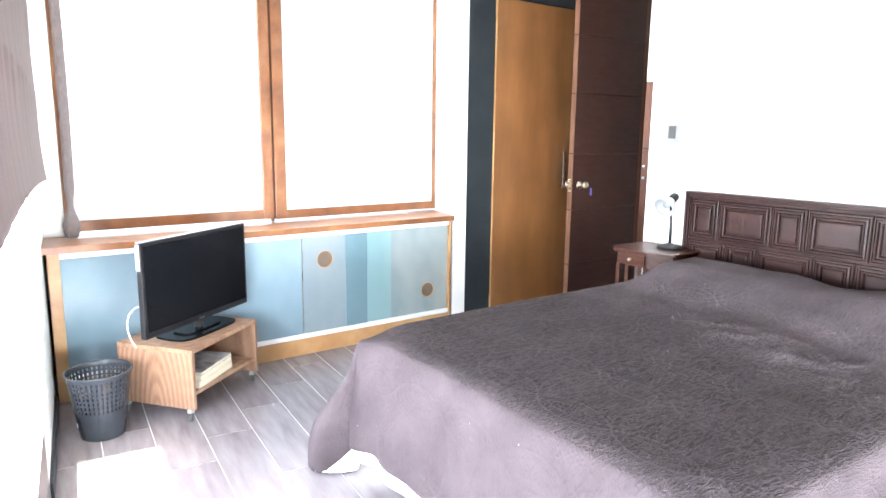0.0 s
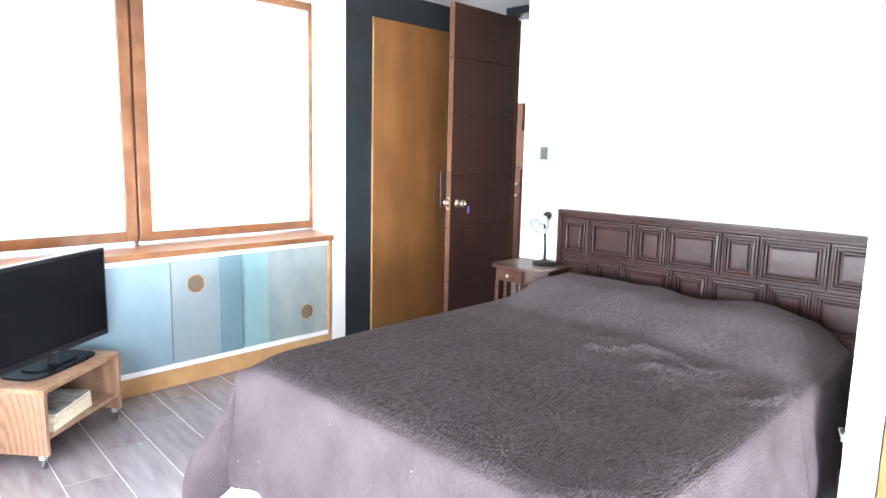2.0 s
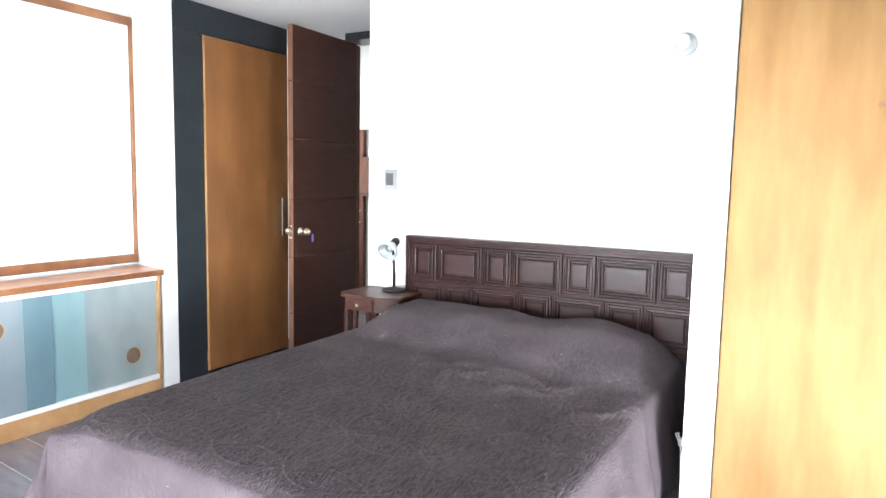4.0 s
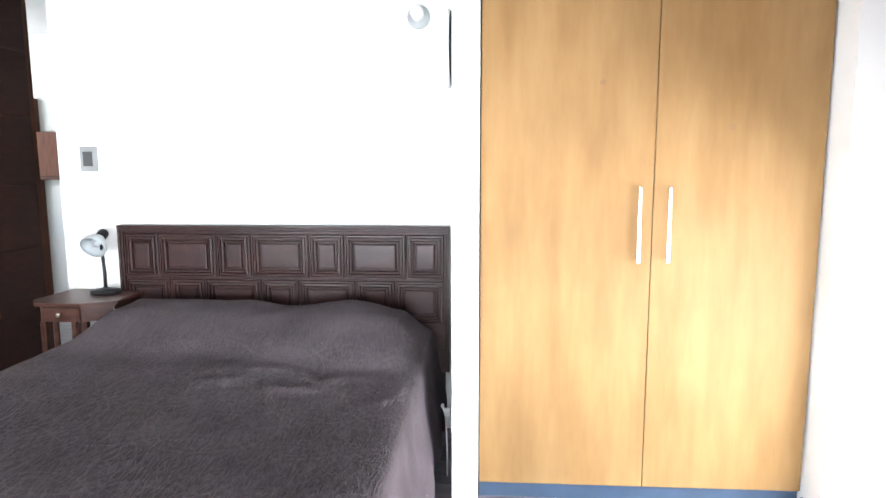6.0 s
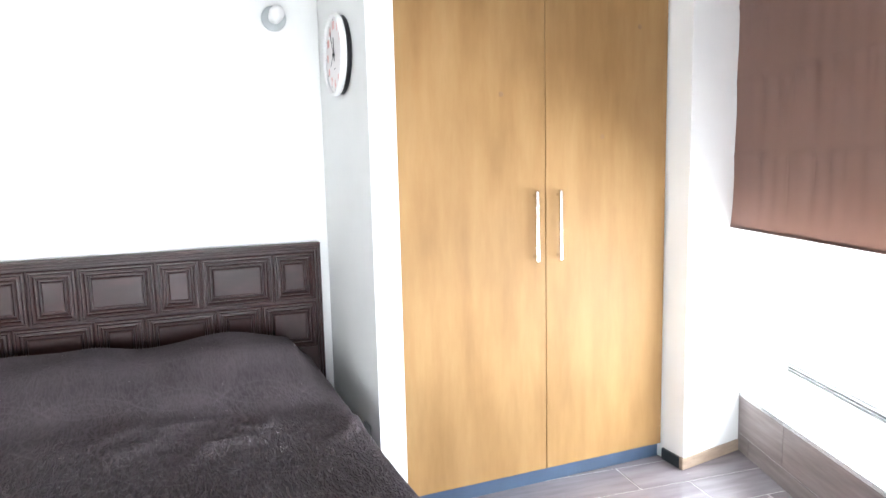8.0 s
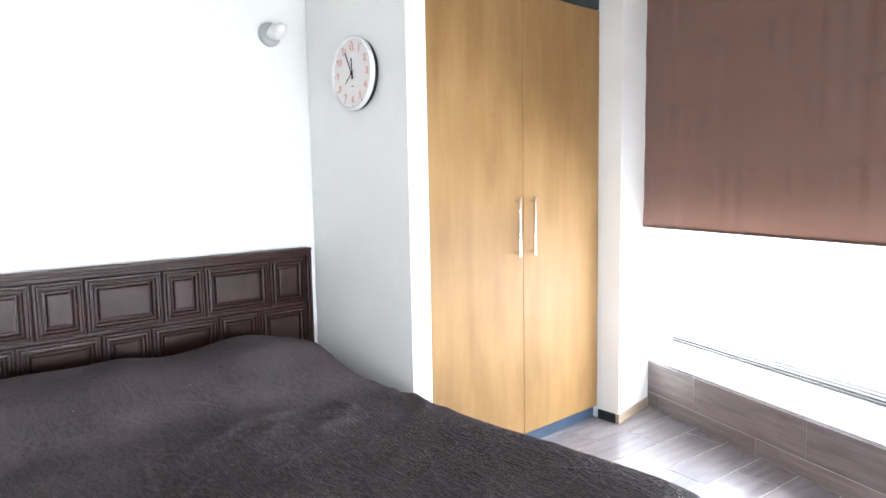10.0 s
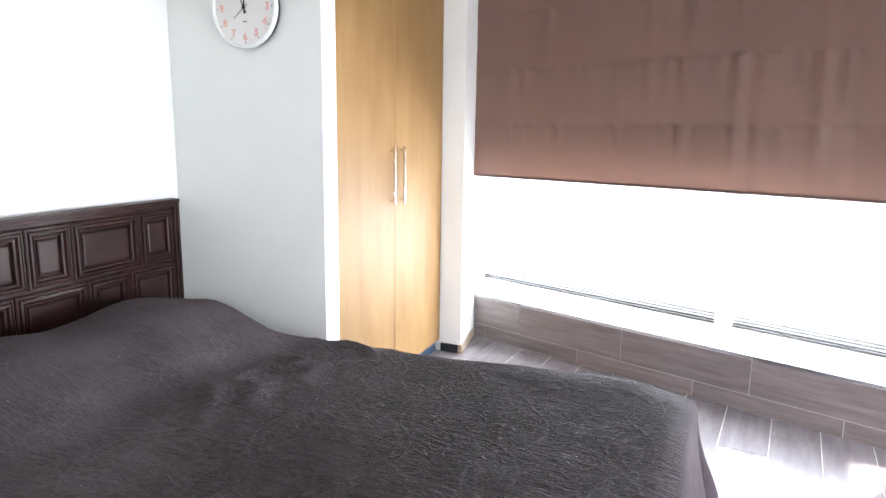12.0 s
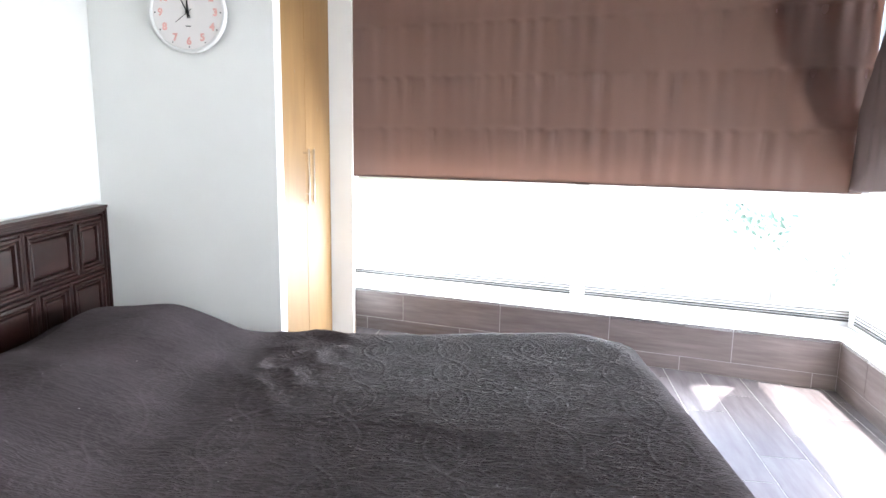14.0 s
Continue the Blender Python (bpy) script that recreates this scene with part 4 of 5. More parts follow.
def spread_point(a, b, limit=None):
    """a: along the bed from the foot edge; b: across from the near edge; outside these it hangs."""
    L, W = BX1 - BX0, BY1 - BY0
    x = BX0 + max(0.0, min(L, a))
    y = BY0 + max(0.0, min(W, b))
    z = BZ + 0.055 * smooth01((y - BY0) / 0.9) + pillow_height(x, y) + 0.004 * noise.noise((x * 3, y * 3, 0.3)) + 0.0025 * noise.noise((x * 9, y * 9, 1.3))
    z += 0.034 * (1 - smooth01((y - BY0) / 0.8)) * (1 - smooth01((x - BX0) / 1.3))
    for away in (b, W - b):
        z -= 0.034 * math.exp(-((max(0.0, a) ** 2 + max(0.0, away) ** 2) / 0.0115))
    da = -min(0.0, a)
    db = b - W if b > W else (-b if b < 0 else 0.0)
    sy = 1 if b > W else -1
    # loose folds where the cover meets the pillows
    band = math.exp(-((x - 2.27) / 0.15) ** 2) * smooth01((1.75 - y) / 0.5)
    z += band * 0.020 * max(0.0, 0.35 - abs(noise.noise((x * 7 + y * 2, y * 5 - x * 3, 2.7)))) / 0.35
    flat = smooth01(min(a, b, W - b) / 0.07) if min(a, b, W - b) > 0 else 0.0
    if flat:
        run = noise.noise((x * 8 + 4 * y, y * 34 + 2.5 * math.sin(x * 5), 5.1))
        z += flat * (1 - 0.8 * smooth01((x - 1.9) / 0.5)) * 0.0017 * max(0.0, 0.22 - abs(run)) / 0.22
        z += flat * smooth01((x - 2.2) / 0.3) * 0.006 * noise.noise((x * 6.5, y * 5.5, 8.3))
    R = 0.055
    if da == 0 and db == 0:
        # rounded shoulders
        e = min(a, b, W - b)
        return x, y, z - 0.012 * math.exp(-e / 0.03)
    r = math.hypot(da, db)
    if limit and r > limit(a, b, da, db, r):
        k = limit(a, b, da, db, r) / r
        return spread_point(-da * k if da else a, (W + db * k if sy > 0 else -db * k) if db else b)
    ux, uy = -da / r, sy * db / r
    fl = 0.035 + 0.03 * smooth01(r / 0.4)
    corner = 2 * (da / r) * (db / r)
    fl += 0.155 * corner ** 1.5 * smooth01(r / 0.5) * (1.0 if sy > 0 else 0.55)
    if corner > 0:
        turn = math.atan2(db, da)
        fl -= 0.075 * math.exp(-((turn - 0.20) / 0.12) ** 2) * smooth01(r / 0.35)
    if r < R * 1.57:
        th = r / R
        out, down = fl * math.sin(th) * 0.6, R * (1 - math.cos(th))
    else:
        out, down = fl * (0.6 + 0.4 * smooth01((r - R * 1.57) / 0.3)), R + (r - R * 1.57)
    t = smooth01(r / 0.35)
    along = y if da > db else x
    wave = (0.010 * math.sin(along * 14 + 1.0) + 0.006 * math.sin(along * 31)) * t * (1 - corner)
    zz = z - 0.012 - down
    return x + ux * (out + wave), y + uy * (out + wave), max(0.012, zz)


def spread_mesh(name, a0, a1, b0, b1, keep, mat, step=0.02, inset=0.0):
    bm = bmesh.new()
    uvs = bm.loops.layers.uv.new("UVMap")
    na, nb = int((a1 - a0) / step), int((b1 - b0) / step)
    vs, ab = {}, {}
    for i in range(na + 1):
        for j in range(nb + 1):
            a, b = a0 + (a1 - a0) * i / na, b0 + (b1 - b0) * j / nb
            p = spread_point(a, b, keep)
            v = bm.verts.new(p)
            vs[i, j], ab[v] = v, (a, b)
    for i in range(na):
        for j in range(nb):
            f = bm.faces.new((vs[i, j], vs[i + 1, j], vs[i + 1, j + 1], vs[i, j + 1]))
            for lp in f.loops:
                lp[uvs].uv = ab[lp.vert]
    bmesh.ops.remove_doubles(bm, verts=bm.verts, dist=0.0006)
    return bm


DROP = 0.455
LEN, WID = BX1 - BX0, BY1 - BY0


def quilt_hem(a, b, da, db, r):
    """How far the quilt hangs: longer where the corner falls."""
    c = 2 * (da / r) * (db / r)
    tuck = 0.085 * math.exp(-((math.atan2(db, da) - 0.16) / 0.15) ** 2) if c > 0 and b > 0 else 0.0
    return DROP - 0.015 + 0.145 * c - tuck + 0.008 * math.sin(9 * (b if da > db else a))


def lining_hem(a, b, da, db, r):
    c = 2 * (da / r) * (db / r)
    reach = 0.055 * smooth01((b - 0.35) / 0.8) if a < 0 else 0.0
    return DROP - 0.02 + 0.145 * c + max(reach, 0.115 * c) - 0.002


sp = thing("bedspread", Matrix(), "dark grey-brown quilted bedspread draped over bed and pillows", "bedspread")
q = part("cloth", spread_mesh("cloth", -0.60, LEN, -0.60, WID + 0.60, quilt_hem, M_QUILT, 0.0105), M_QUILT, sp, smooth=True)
so = q.modifiers.new("thickness", "SOLIDIFY")
so.thickness, so.offset = 0.005, 1
li = part("lining", spread_mesh("lining", -0.70, 0.4, 0.40, WID + 0.70, lining_hem, M_LINEN, 0.02),
          M_LINEN, sp, label="white lining showing below the hem", smooth=True)
so = li.modifiers.new("thickness", "SOLIDIFY")
so.thickness, so.offset = 0.003, -1

# ---- nightstand ----
NS = thing("nightstand", pose(3.035, 2.295, 0), "small brown mahogany nightstand with one drawer beside the bed", "nightstand")
TOPZ = 0.682
pts = [(-0.17, 0.16), (-0.17, -0.06), (-0.10, -0.19), (0.165, -0.19), (0.165, 0.19), (-0.10, 0.21)]
part("top", prism(bmesh.new(), pts, TOPZ - 0.016, TOPZ, 0.003), M_STAND, NS)
part("apron", prism(bmesh.new(), [(x * 0.88, y * 0.9) for x, y in pts], TOPZ - 0.09, TOPZ - 0.0165, 0.002), M_STAND, NS)
dr = part("drawer", boxes((-0.160, -0.1505, -0.045, 0.135, TOPZ - 0.083, TOPZ - 0.024), bevel=0.002), M_STAND, NS)
part("drawer_knob", lathe(bmesh.new(), [(0.006, 0), (0.005, 0.006), (0.011, 0.012), (0.010, 0.018), (0.004, 0.021)], 14, pose(-0.160, 0.045, TOPZ - 0.052, 0, -90)), M_BRASS, dr, "small brass knob", smooth=True)
part("label_sticker", boxes((-0.104, -0.094, -0.1735, -0.1725, TOPZ - 0.07, TOPZ - 0.035)), M_WHITEPL, NS)
for x, y in ((-0.135, 0.14), (-0.135, -0.055), (-0.085, -0.155), (0.13, -0.155), (0.13, 0.155)):
    part("leg", boxes((x - 0.013, x + 0.013, y - 0.013, y + 0.013, 0, TOPZ - 0.091), bevel=0.002), M_STAND, NS)
for y in (0.0, 0.085):
    part("slat", boxes((-0.139, -0.131, y - 0.011, y + 0.011, 0.15, TOPZ - 0.091)), M_STAND, NS)
for x in (-0.02, 0.06):
    part("slat", boxes((x - 0.011, x + 0.011, -0.159, -0.151, 0.15, TOPZ - 0.091)), M_STAND, NS)
part("lower_rail", boxes((-0.143, -0.127, -0.041, 0.126, 0.12, 0.149)), M_STAND, NS)
part("lower_rail", boxes((-0.071, 0.116, -0.163, -0.147, 0.12, 0.149)), M_STAND, NS)

# ---- desk lamp ----
LP = thing("desk_lamp", pose(3.10, 2.255, TOPZ), "small black desk lamp with a metal shade on the nightstand", "lamp")
part("base", lathe(bmesh.new(), [(0.070, 0), (0.072, 0.010), (0.066, 0.018), (0.030, 0.024), (0.012, 0.030)], 32, Matrix.Diagonal((0.85, 1.0, 1, 1))), M_PLASTIC, LP, smooth=True)
part("stem", tube(bmesh.new(), [(0.0, 0.0, 0.025), (0.0, 0.0, 0.10), (0.0, 0.004, 0.17), (-0.004, 0.004, 0.225), (-0.006, 0.0, 0.26)], 0.0085, 12), M_PLASTIC, LP, smooth=True)
mm = pose(-0.012, 0.010, 0.262) @ look((0, 0, 0), (-0.88, 0.02, -0.55))
shade = part("shade", lathe(bmesh.new(), [(0.058, -0.062), (0.060, -0.060), (0.057, -0.040), (0.045, -0.015), (0.028, 0.004), (0.024, 0.010), (0.0235, 0.009), (0.027, 0.002), (0.043, -0.017), (0.055, -0.041)], 32, mm, cap=False), M_SHADE, LP, "pale inner shade", smooth=True)
part("socket", lathe(bmesh.new(), [(0.024, 0.009), (0.025, 0.012), (0.024, 0.050), (0.018, 0.060)], 24, mm), M_PLASTIC, LP, smooth=True)
part("bulb", lathe(bmesh.new(), [(0.010, 0.0), (0.016, -0.012), (0.020, -0.026), (0.016, -0.038), (0.006, -0.044)], 20, mm), M_SHADE, shade, "white bulb", smooth=True)

# ---- switch, sconce, clock, outlet ----
sw = thing("light_switch", pose(3.2, 2.35, 1.322), "grey wall switch plate with a dark rocker on the white wall", "switch")
part("plate", boxes((-0.009, -0.0005, -0.043, 0.043, -0.060, 0.060), bevel=0.003), M_GREY, sw)
part("rocker", boxes((-0.013, -0.0092, -0.020, 0.026, -0.034, 0.036), bevel=0.001), M_DARKGREY, sw)

sc = thing("wall_lamp", pose(3.2, 0.742, 1.96), "small round white wall lamp fitting on the bed wall", "wall_lamp")
part("back_plate", lathe(bmesh.new(), [(0.052, 0.0), (0.052, 0.010), (0.044, 0.018), (0.020, 0.022)], 32, pose(-0.001, 0, 0, 0, -90)), M_SHADE, sc, smooth=True)
part("socket", lathe(bmesh.new(), [(0.024, 0.0), (0.026, 0.02), (0.026, 0.05), (0.020, 0.052)], 24, pose(-0.020, 0, -0.004, 0, -70)), M_WHITEPL, sc, smooth=True)
part("bulb", lathe(bmesh.new(), [(0.016, 0.0), (0.024, 0.02), (0.030, 0.045), (0.022, 0.07), (0.006, 0.08)], 24, pose(-0.066, 0, -0.022, 0, -60)), M_WHITEPL, sc, smooth=True)

CK = thing("wall_clock", pose(2.788, 0.564, 1.752), "round white wall clock with faded red numerals showing five to twelve", "clock")
CR = 0.152
part("rim", lathe(bmesh.new(), [(CR - 0.004, 0.0095), (CR, 0.013), (CR, 0.028), (CR - 0.007, 0.034), (CR - 0.014, 0.030), (CR - 0.015, 0.022)], 64, pose(0, 0, 0, -90), cap=False), M_WHITEPL, CK, smooth=True)
part("casing", lathe(bmesh.new(), [(CR - 0.010, -0.0100), (CR - 0.007, -0.007), (CR - 0.007, 0.0085), (CR - 0.010, 0.0095)], 64, pose(0, 0, 0, -90)), M_PLASTIC, CK, "black rear casing", smooth=True)
part("face", lathe(bmesh.new(), [(CR - 0.0145, 0.0), (CR - 0.0145, 0.021)], 64, pose(0, 0, 0, -90)), M_FACE, CK)


def clock_text(body, x, z, size, rot=0.0):
    cu = bpy.data.curves.new("numeral", "FONT")
    cu.body, cu.size, cu.extrude = body, size, 0.0004
    cu.align_x, cu.align_y = "CENTER", "CENTER"
    cu.offset = 0.0016
    ob = new("numeral", cu)
    cu.materials.append(M_PINK)
    ob.parent = CK
    ob.matrix_local = pose(x, 0.0222, z, 90, 0, 180)
    return ob


for h in range(1, 13):
    a = radians(30 * h)
    clock_text(str(h), -0.107 * math.sin(a), 0.107 * math.cos(a), 0.037)
for h in range(12):
    a = radians(30 * h)
    c = (-0.128 * math.sin(a), 0.128 * math.cos(a))
    part("hour_mark", boxes((c[0] - 0.0022, c[0] + 0.0022, 0.0213, 0.0222, c[1] - 0.0022, c[1] + 0.0022)), M_PLASTIC, CK)
part("maker_mark", boxes((-0.010, 0.010, 0.0213, 0.0218, -0.052, -0.049)), M_PLASTIC, CK)


def hand(name, ang, length, width, y):
    m = pose(0, y, 0, 0, -ang, 0)
    bm = bmesh.new()
    box(bm, -width / 2, width / 2, -0.0006, 0.0006, -0.022, length, m)
    part(name, bm, M_PLASTIC, CK)


hand("hour_pointer", 358, 0.065, 0.006, 0.0235)
hand("minute_pointer", 333, 0.100, 0.0045, 0.0250)
hand("second_pointer", 232, 0.060, 0.002, 0.0262)
part("pin", lathe(bmesh.new(), [(0.006, 0.022), (0.006, 0.029)], 16, pose(0, 0, 0, -90)), M_PLASTIC, CK)

ol = thing("wall_outlet", pose(2.62, 0.554, 0.30), "grey wall outlet with a white plug beside the bed", "outlet")
part("plate", boxes((-0.037, 0.037, 0.0005, 0.009, -0.058, 0.058), bevel=0.002), M_GREY, ol)
part("socket_face", boxes((-0.022, 0.022, 0.0092, 0.011, -0.035, 0.035), bevel=0.0005), M_DARKGREY, ol)
part("plug", boxes((-0.012, 0.012, 0.0112, 0.036, -0.002, 0.028), bevel=0.003), M_WHITEPL, ol)
part("cable", tube(bmesh.new(), [(0, 0.036, 0.013), (0.02, 0.05, 0.035), (0.05, 0.045, 0.03), (0.06, 0.035, -0.04), (0.065, 0.03, -0.16), (0.08, 0.03, -0.295)], 0.003, 8), M_WHITEPL, ol, "white power cable", smooth=True)

# ---- TV cart ----
CM = pose(0.680, 2.975, 0, 0, 0, 38.0)
ct = thing("tv_cart", CM, "low wheeled cart of knotty pine laminate with an open shelf", "cart")
cw, cd_, ch = 0.530, 0.400, 0.340
part("side_panel", boxes((0, 0.018, 0, cd_, 0.06, ch - 0.0185), bevel=0.001), M_CART_SIDE, ct)
part("side_panel", boxes((cw - 0.018, cw, 0, cd_, 0.06, ch - 0.0185), bevel=0.001), M_CART_SIDE, ct)
part("top_board", boxes((0, cw, 0, cd_, ch - 0.018, ch), bevel=0.001), M_CART, ct)
part("shelf", boxes((0.0185, cw - 0.0185, 0.01, cd_ - 0.01, 0.120, 0.136), bevel=0.001), M_CART, ct)
part("back_panel", boxes((0.0185, cw - 0.0185, cd_ - 0.009, cd_ - 0.003, 0.137, ch - 0.019)), M_CART, ct)
for x in (0.012, cw - 0.012):
    for y in (0.03, cd_ - 0.03):
        c = part("caster", boxes((x - 0.012, x + 0.012, y - 0.012, y + 0.012, 0.040, 0.0595), bevel=0.003), M_GREY, ct, "grey plastic caster")
        part("wheel", lathe(bmesh.new(), [(0.015, -0.010), (0.019, -0.007), (0.019, 0.007), (0.015, 0.010)], 20, pose(x, y, 0.019, 90, 0, 20)), M_DARKGREY, c, smooth=True)

bk = None
z = 0.1365
rb = random.Random(5)
for k, (w, d, h, mat, lab) in enumerate(((0.215, 0.300, 0.030, M_PAPER, "thick cream-paged book lying on the cart shelf"),
                                         (0.210, 0.290, 0.024, M_PAPER, "cream-paged book lying in the stack on the cart shelf"),
                                         (0.205, 0.285, 0.014, M_COVER, "grey printed magazine on top of the book stack"))):
    b = thing("book", CM @ pose(0.205 + 0.006 * k, 0.135, z, 0, 0, 4 + rb.uniform(-4, 4)), lab, "book", group="books on the cart")
    part("page_block", boxes((-d / 2 + 0.002, d / 2 - 0.002, -w / 2 + 0.002, w / 2 - 0.002, 0.0015, h - 0.0015)), M_PAPER, b)
    part("cover", boxes((-d / 2, d / 2, -w / 2, w / 2, 0, 0.0014), (-d / 2, d / 2, -w / 2, w / 2, h - 0.0014, h)), M_COVER if k == 2 else M_PAPER, b)
    z += h + 0.0005

# ---- television ----
TM = pose(0.815, 3.268, ch, 0, 0, 34.0)
tv = thing("television", TM, "flat black television, switched off, standing on the pine cart", "television")
TW, TH = 0.72, 0.43
tb = part("housing", boxes((-TW / 2, TW / 2, 0.0, 0.030, 0.052, 0.052 + TH), bevel=0.006), M_PLASTIC, tv)
part("screen", boxes((-TW / 2 + 0.016, TW / 2 - 0.016, -0.0015, -0.0002, 0.052 + 0.030, 0.052 + TH - 0.016)), M_SCREEN, tb, "black glossy screen")
part("side_trim", boxes((-TW / 2 - 0.004, -TW / 2 - 0.0005, 0.006, 0.027, 0.052 + TH * 0.72, 0.048 + TH), bevel=0.001), M_SILVER, tb)
part("top_trim", boxes((-TW / 2, TW / 2, 0.003, 0.029, 0.0525 + TH, 0.056 + TH), bevel=0.001), M_SILVER, tb)
part("badge", boxes((-0.018, 0.018, -0.002, -0.0004, 0.060, 0.068)), M_RAIL, tb)
part("neck", lathe(bmesh.new(), [(0.030, 0.010), (0.022, 0.020), (0.018, 0.0515)], 20, pose(0, 0.02, 0)), M_PLASTIC, tv, smooth=True)
foot_outline = [(0.205 * math.copysign(abs(math.cos(q)) ** 0.45, math.cos(q)), 0.03 + 0.105 * math.copysign(abs(math.sin(q)) ** 0.45, math.sin(q))) for q in (2 * math.pi * k / 40 for k in range(40))]
foot = part("foot", prism(bmesh.new(), foot_outline, 0.0, 0.010, 0.003), M_SCREEN, tv, "glossy black foot", smooth=False)
part("foot_ridge", prism(bmesh.new(), [(x * 0.62, 0.03 + (y - 0.03) * 0.55) for x, y in foot_outline], 0.0102, 0.017, 0.003), M_SCREEN, foot)
part("cable", tube(bmesh.new(), [(-0.26, 0.035, 0.17), (-0.31, 0.055, 0.19), (-0.345, 0.068, 0.188), (-0.368, 0.078, 0.165), (-0.376, 0.085, 0.13), (-0.372, 0.088, 0.09), (-0.362, 0.085, 0.05), (-0.345, 0.075, 0.004)], 0.0036, 8), M_WHITEPL, tv, "white power cable", smooth=True)

# ---- waste basket ----
wb = thing("waste_basket", pose(0.325, 3.095, 0), "dark grey round plastic waste basket with a pierced upper wall", "waste_basket")
BH, RB, RT = 0.290, 0.088, 0.128


def basket_r(z):
    return RB + (RT - RB) * z / BH


part("lower_wall", lathe(bmesh.new(), [(RB - 0.004, 0.0), (RB, 0.002), (basket_r(0.125), 0.125), (basket_r(0.125) - 0.0025, 0.125), (RB - 0.003, 0.006)], 72), M_BIN, wb, smooth=False)
nseg = 40
rows = 7
z0, z1 = 0.1252, 0.270
dz = (z1 - z0) / rows
for r in range(rows + 1):
    z = z0 + dz * r
    part("hoop", lathe(bmesh.new(), [(basket_r(z), z - 0.0035), (basket_r(z + 0.004), z + 0.0035), (basket_r(z + 0.004) - 0.0025, z + 0.0035), (basket_r(z) - 0.0025, z - 0.0035), (basket_r(z), z - 0.0035)], 40, cap=False), M_BIN, wb)
bm = bmesh.new()
pts = []
for zz in (z0, z1):
    for aa in (-0.045, 0.045):
        for dr_ in (0, -0.0024):
            rr = basket_r(zz) + dr_
            pts.append(bm.verts.new((rr * math.cos(aa), rr * math.sin(aa), zz)))
for f in ((0, 1, 3, 2), (4, 6, 7, 5), (0, 4, 5, 1), (2, 3, 7, 6), (0, 2, 6, 4), (1, 5, 7, 3)):
    bm.faces.new([pts[k] for k in f])
rib = part("rib", bm, M_BIN, wb)
for i in range(1, nseg):
    copy_thing(rib, pose(0, 0, 0, 0, 0, 360 * i / nseg))
part("rim", lathe(bmesh.new(), [(basket_r(0.268), 0.268), (RT + 0.004, 0.283), (RT + 0.006, BH), (RT + 0.001, BH + 0.003), (RT - 0.003, BH), (RT - 0.003, 0.268)], 48, cap=False), M_BIN, wb, smooth=True)
part("label_sticker", boxes((-0.0975, -0.0960, -0.012, 0.006, 0.055, 0.095)), M_WHITEPL, wb)

# ---- outside ----
part("ground", boxes((-60, 60, -60, 60, -3.2, -3.0)), M_PAVE, kind="structure")
part("wall_garden", boxes((-14, 12, -9.2, -9.0, -3.0, -1.2)), M_CONCRETE, kind="structure")


def tree(x, y, seed, clumps):
    """A thin pale trunk with leafy twigs; clumps: the middle of each and its spread."""
    rnd = random.Random(seed)
    t = thing("tree", pose(x, y, -3.0), "slender leafy tree outside the window, washed out by daylight", "tree")
    bm = bmesh.new()
    fork = Vector((0, 0, 1.6))
    tube(bm, [(0, 0, 0), (0.04, 0.02, 0.9), fork], 0.05, 8, 0.6)
    part("trunk", bm, M_BARK, t)
    leaves = bmesh.new()
    for c, sx, sz in clumps:
        c = Vector(c) - Vector((x, y, -3.0))
        part("branch", tube(bmesh.new(), [fork, fork.lerp(c, 0.6) - Vector((0, 0, 0.12)), c], 0.016, 6, 0.3), M_BARK, t)
        for _ in range(int(420 * sx)):
            p = c + Vector((rnd.gauss(0, sx), rnd.gauss(0, sx * 0.7), rnd.gauss(0, sz)))
            n_ = Vector((rnd.gauss(0, 1), rnd.gauss(0, 1), rnd.gauss(0, 1))).normalized()
            u_ = n_.orthogonal().normalized()
            v_ = n_.cross(u_)
            s_ = rnd.uniform(0.025, 0.06)
            leaves.faces.new([leaves.verts.new(p + u_ * s_), leaves.verts.new(p + v_ * s_ * 0.5), leaves.verts.new(p - u_ * s_), leaves.verts.new(p - v_ * s_ * 0.5)])
    part("crown", leaves, M_LEAF, t)


tree(-2.4, -5.6, 2, [((-1.75, -5.0, 0.36), 0.22, 0.09), ((-2.15, -5.0, 0.24), 0.20, 0.12), ((-2.98, -5.0, -0.30), 0.11, 0.17)])

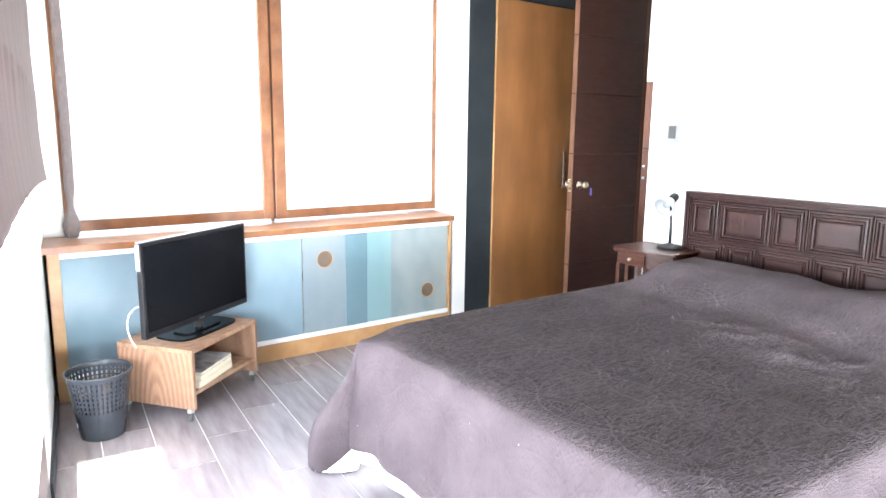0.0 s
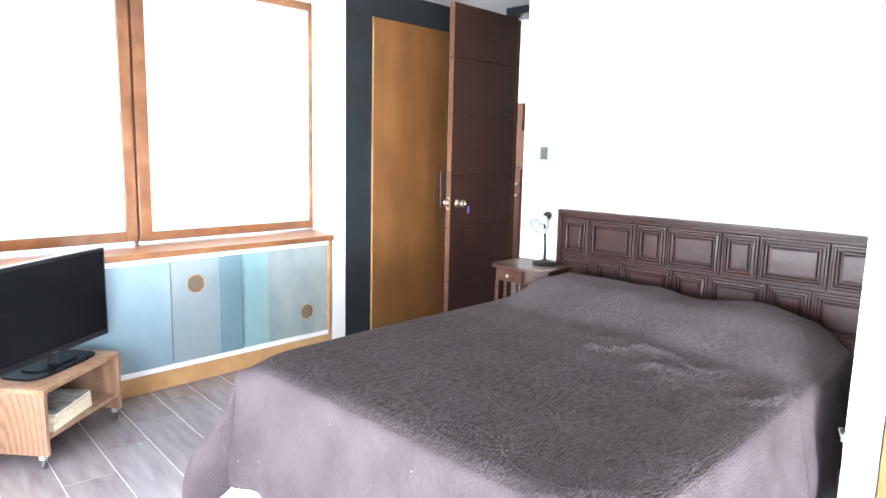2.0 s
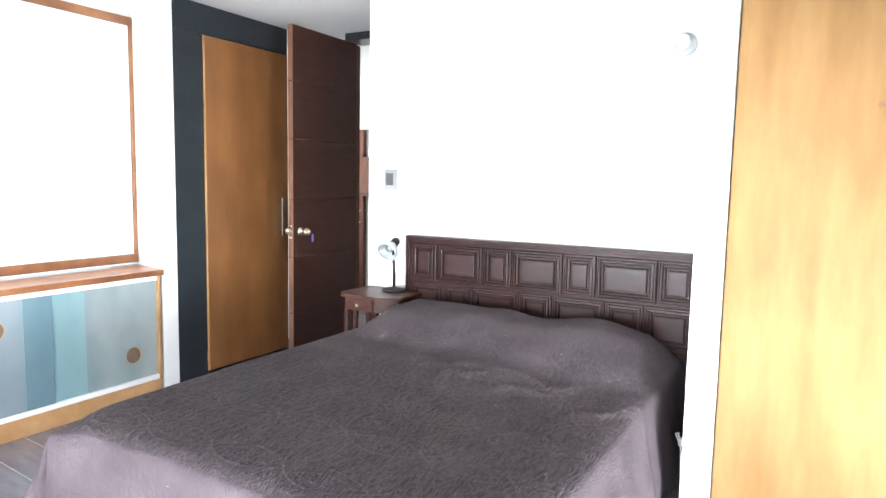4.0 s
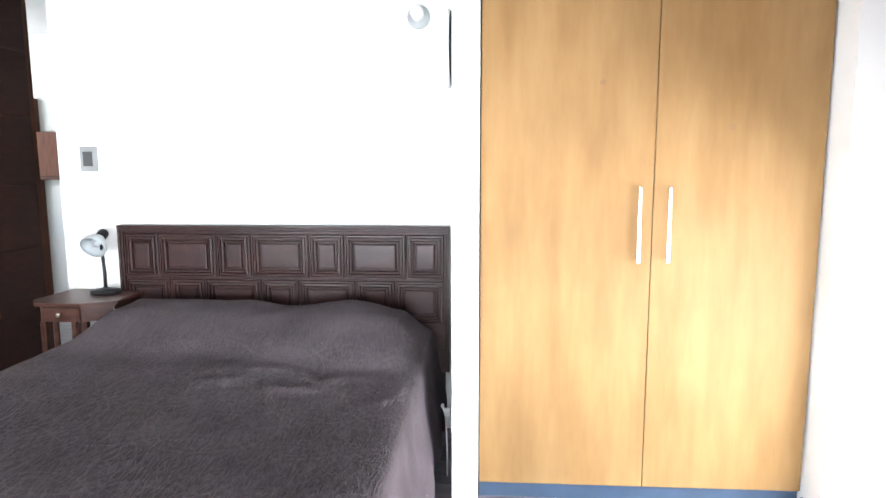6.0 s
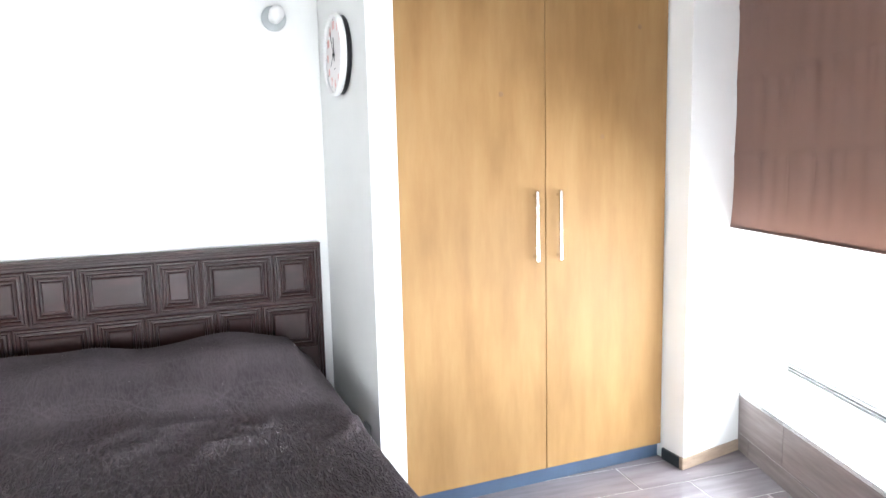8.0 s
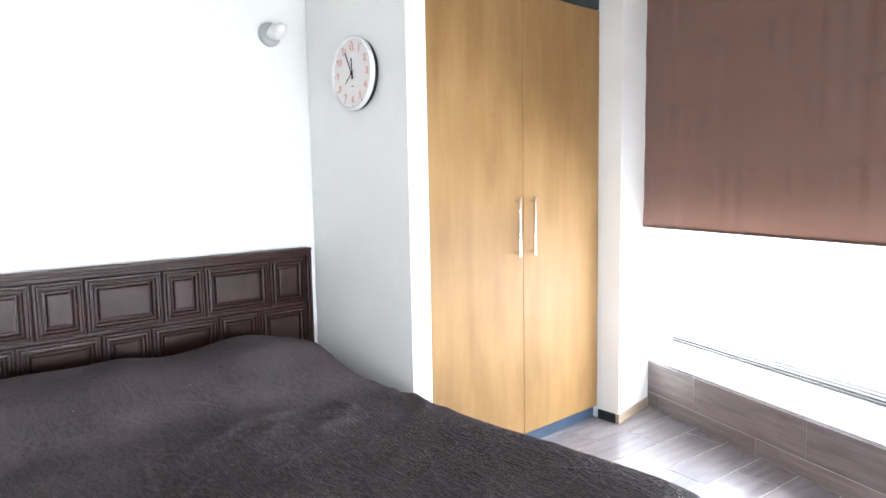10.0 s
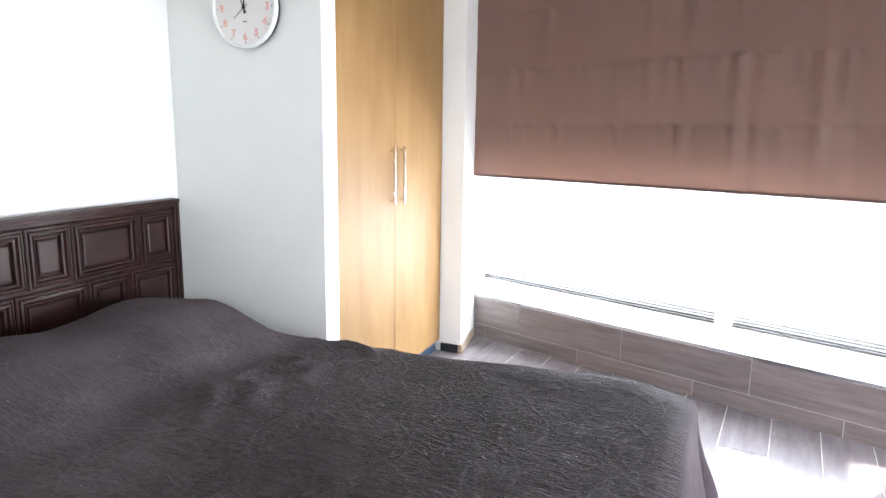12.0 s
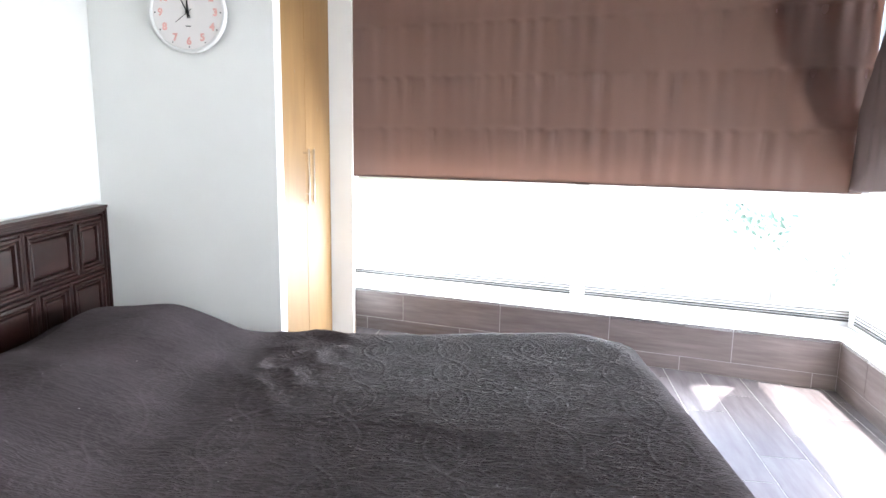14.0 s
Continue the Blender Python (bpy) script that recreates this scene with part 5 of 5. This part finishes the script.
# ---- tiles of the low walls ----
TILE_L, TW2 = 0.667, 0.195


def wall_tiles(parent, on, length, phase, end_gap=0.0):
    for z0, z1, ph in ((0.002, 0.082, phase - 0.40), (0.086, LOW - 0.003, phase)):
        s = ph - TILE_L * 8
        while s < length:
            a, b = max(s + 0.002, 0.002), min(s + TILE_L - 0.002, length)
            if b - a > 0.01:
                part("tile", prism(bmesh.new(), [on(a, 0.0), on(b, 0.0), on(b, 0.012), on(a, 0.012)], z0, z1), M_TILE_WALL, parent, kind="structure")
            s += TILE_L


wall_tiles(low_s, on_south, L_S - 0.004, 1.182)
wall_tiles(low_w, on_west, TILED - 0.003, 0.30)

# ---- floor tiles ----
FLOOR = thing("floor", Matrix(), "floor of grey-brown wood-look tiles with pale joints", "floor")
tagged(FLOOR, kind="structure")
ang = radians(-5.6)
fx, fy = Vector((math.cos(ang), math.sin(ang))), Vector((-math.sin(ang), math.cos(ang)))
ORIG = Vector((0.893, 3.0))
PW, PL = 0.1965, 0.6685
tile_me = None
bm = bmesh.new()
box(bm, 0.002, PW - 0.002, 0.002, PL - 0.002, -0.008, 0.0, bevel=0.0)
bmesh.ops.recalc_face_normals(bm, faces=bm.faces)
tile_me = bpy.data.meshes.new("tile")
bm.to_mesh(tile_me)
bm.free()
tile_me.materials.append(M_TILE)
for i in range(-9, 27):
    for j in range(-9, 5):
        off = (i % 3) * PL / 3
        p = ORIG + fx * (i * PW) + fy * (j * PL + off)
        c = p + fx * PW / 2 + fy * PL / 2
        rel = c - SW
        so_ = rel.x * OUT_S.x + rel.y * OUT_S.y
        we_ = rel.x * OUT_W.x + rel.y * OUT_W.y
        if so_ > 0.42 or we_ > 0.22 or c.x > 5.6 or c.y > 4.7 or c.x < -0.5:
            continue
        if (c.x > 3.35 and c.y < 0.5) or (c.x < 4.1 and c.y > 4.1):
            continue
        ob = new("tile", tile_me)
        ob.parent = FLOOR
        ob.matrix_local = pose(p.x, p.y, 0, 0, 0, math.degrees(ang))
        tagged(ob, kind="structure")
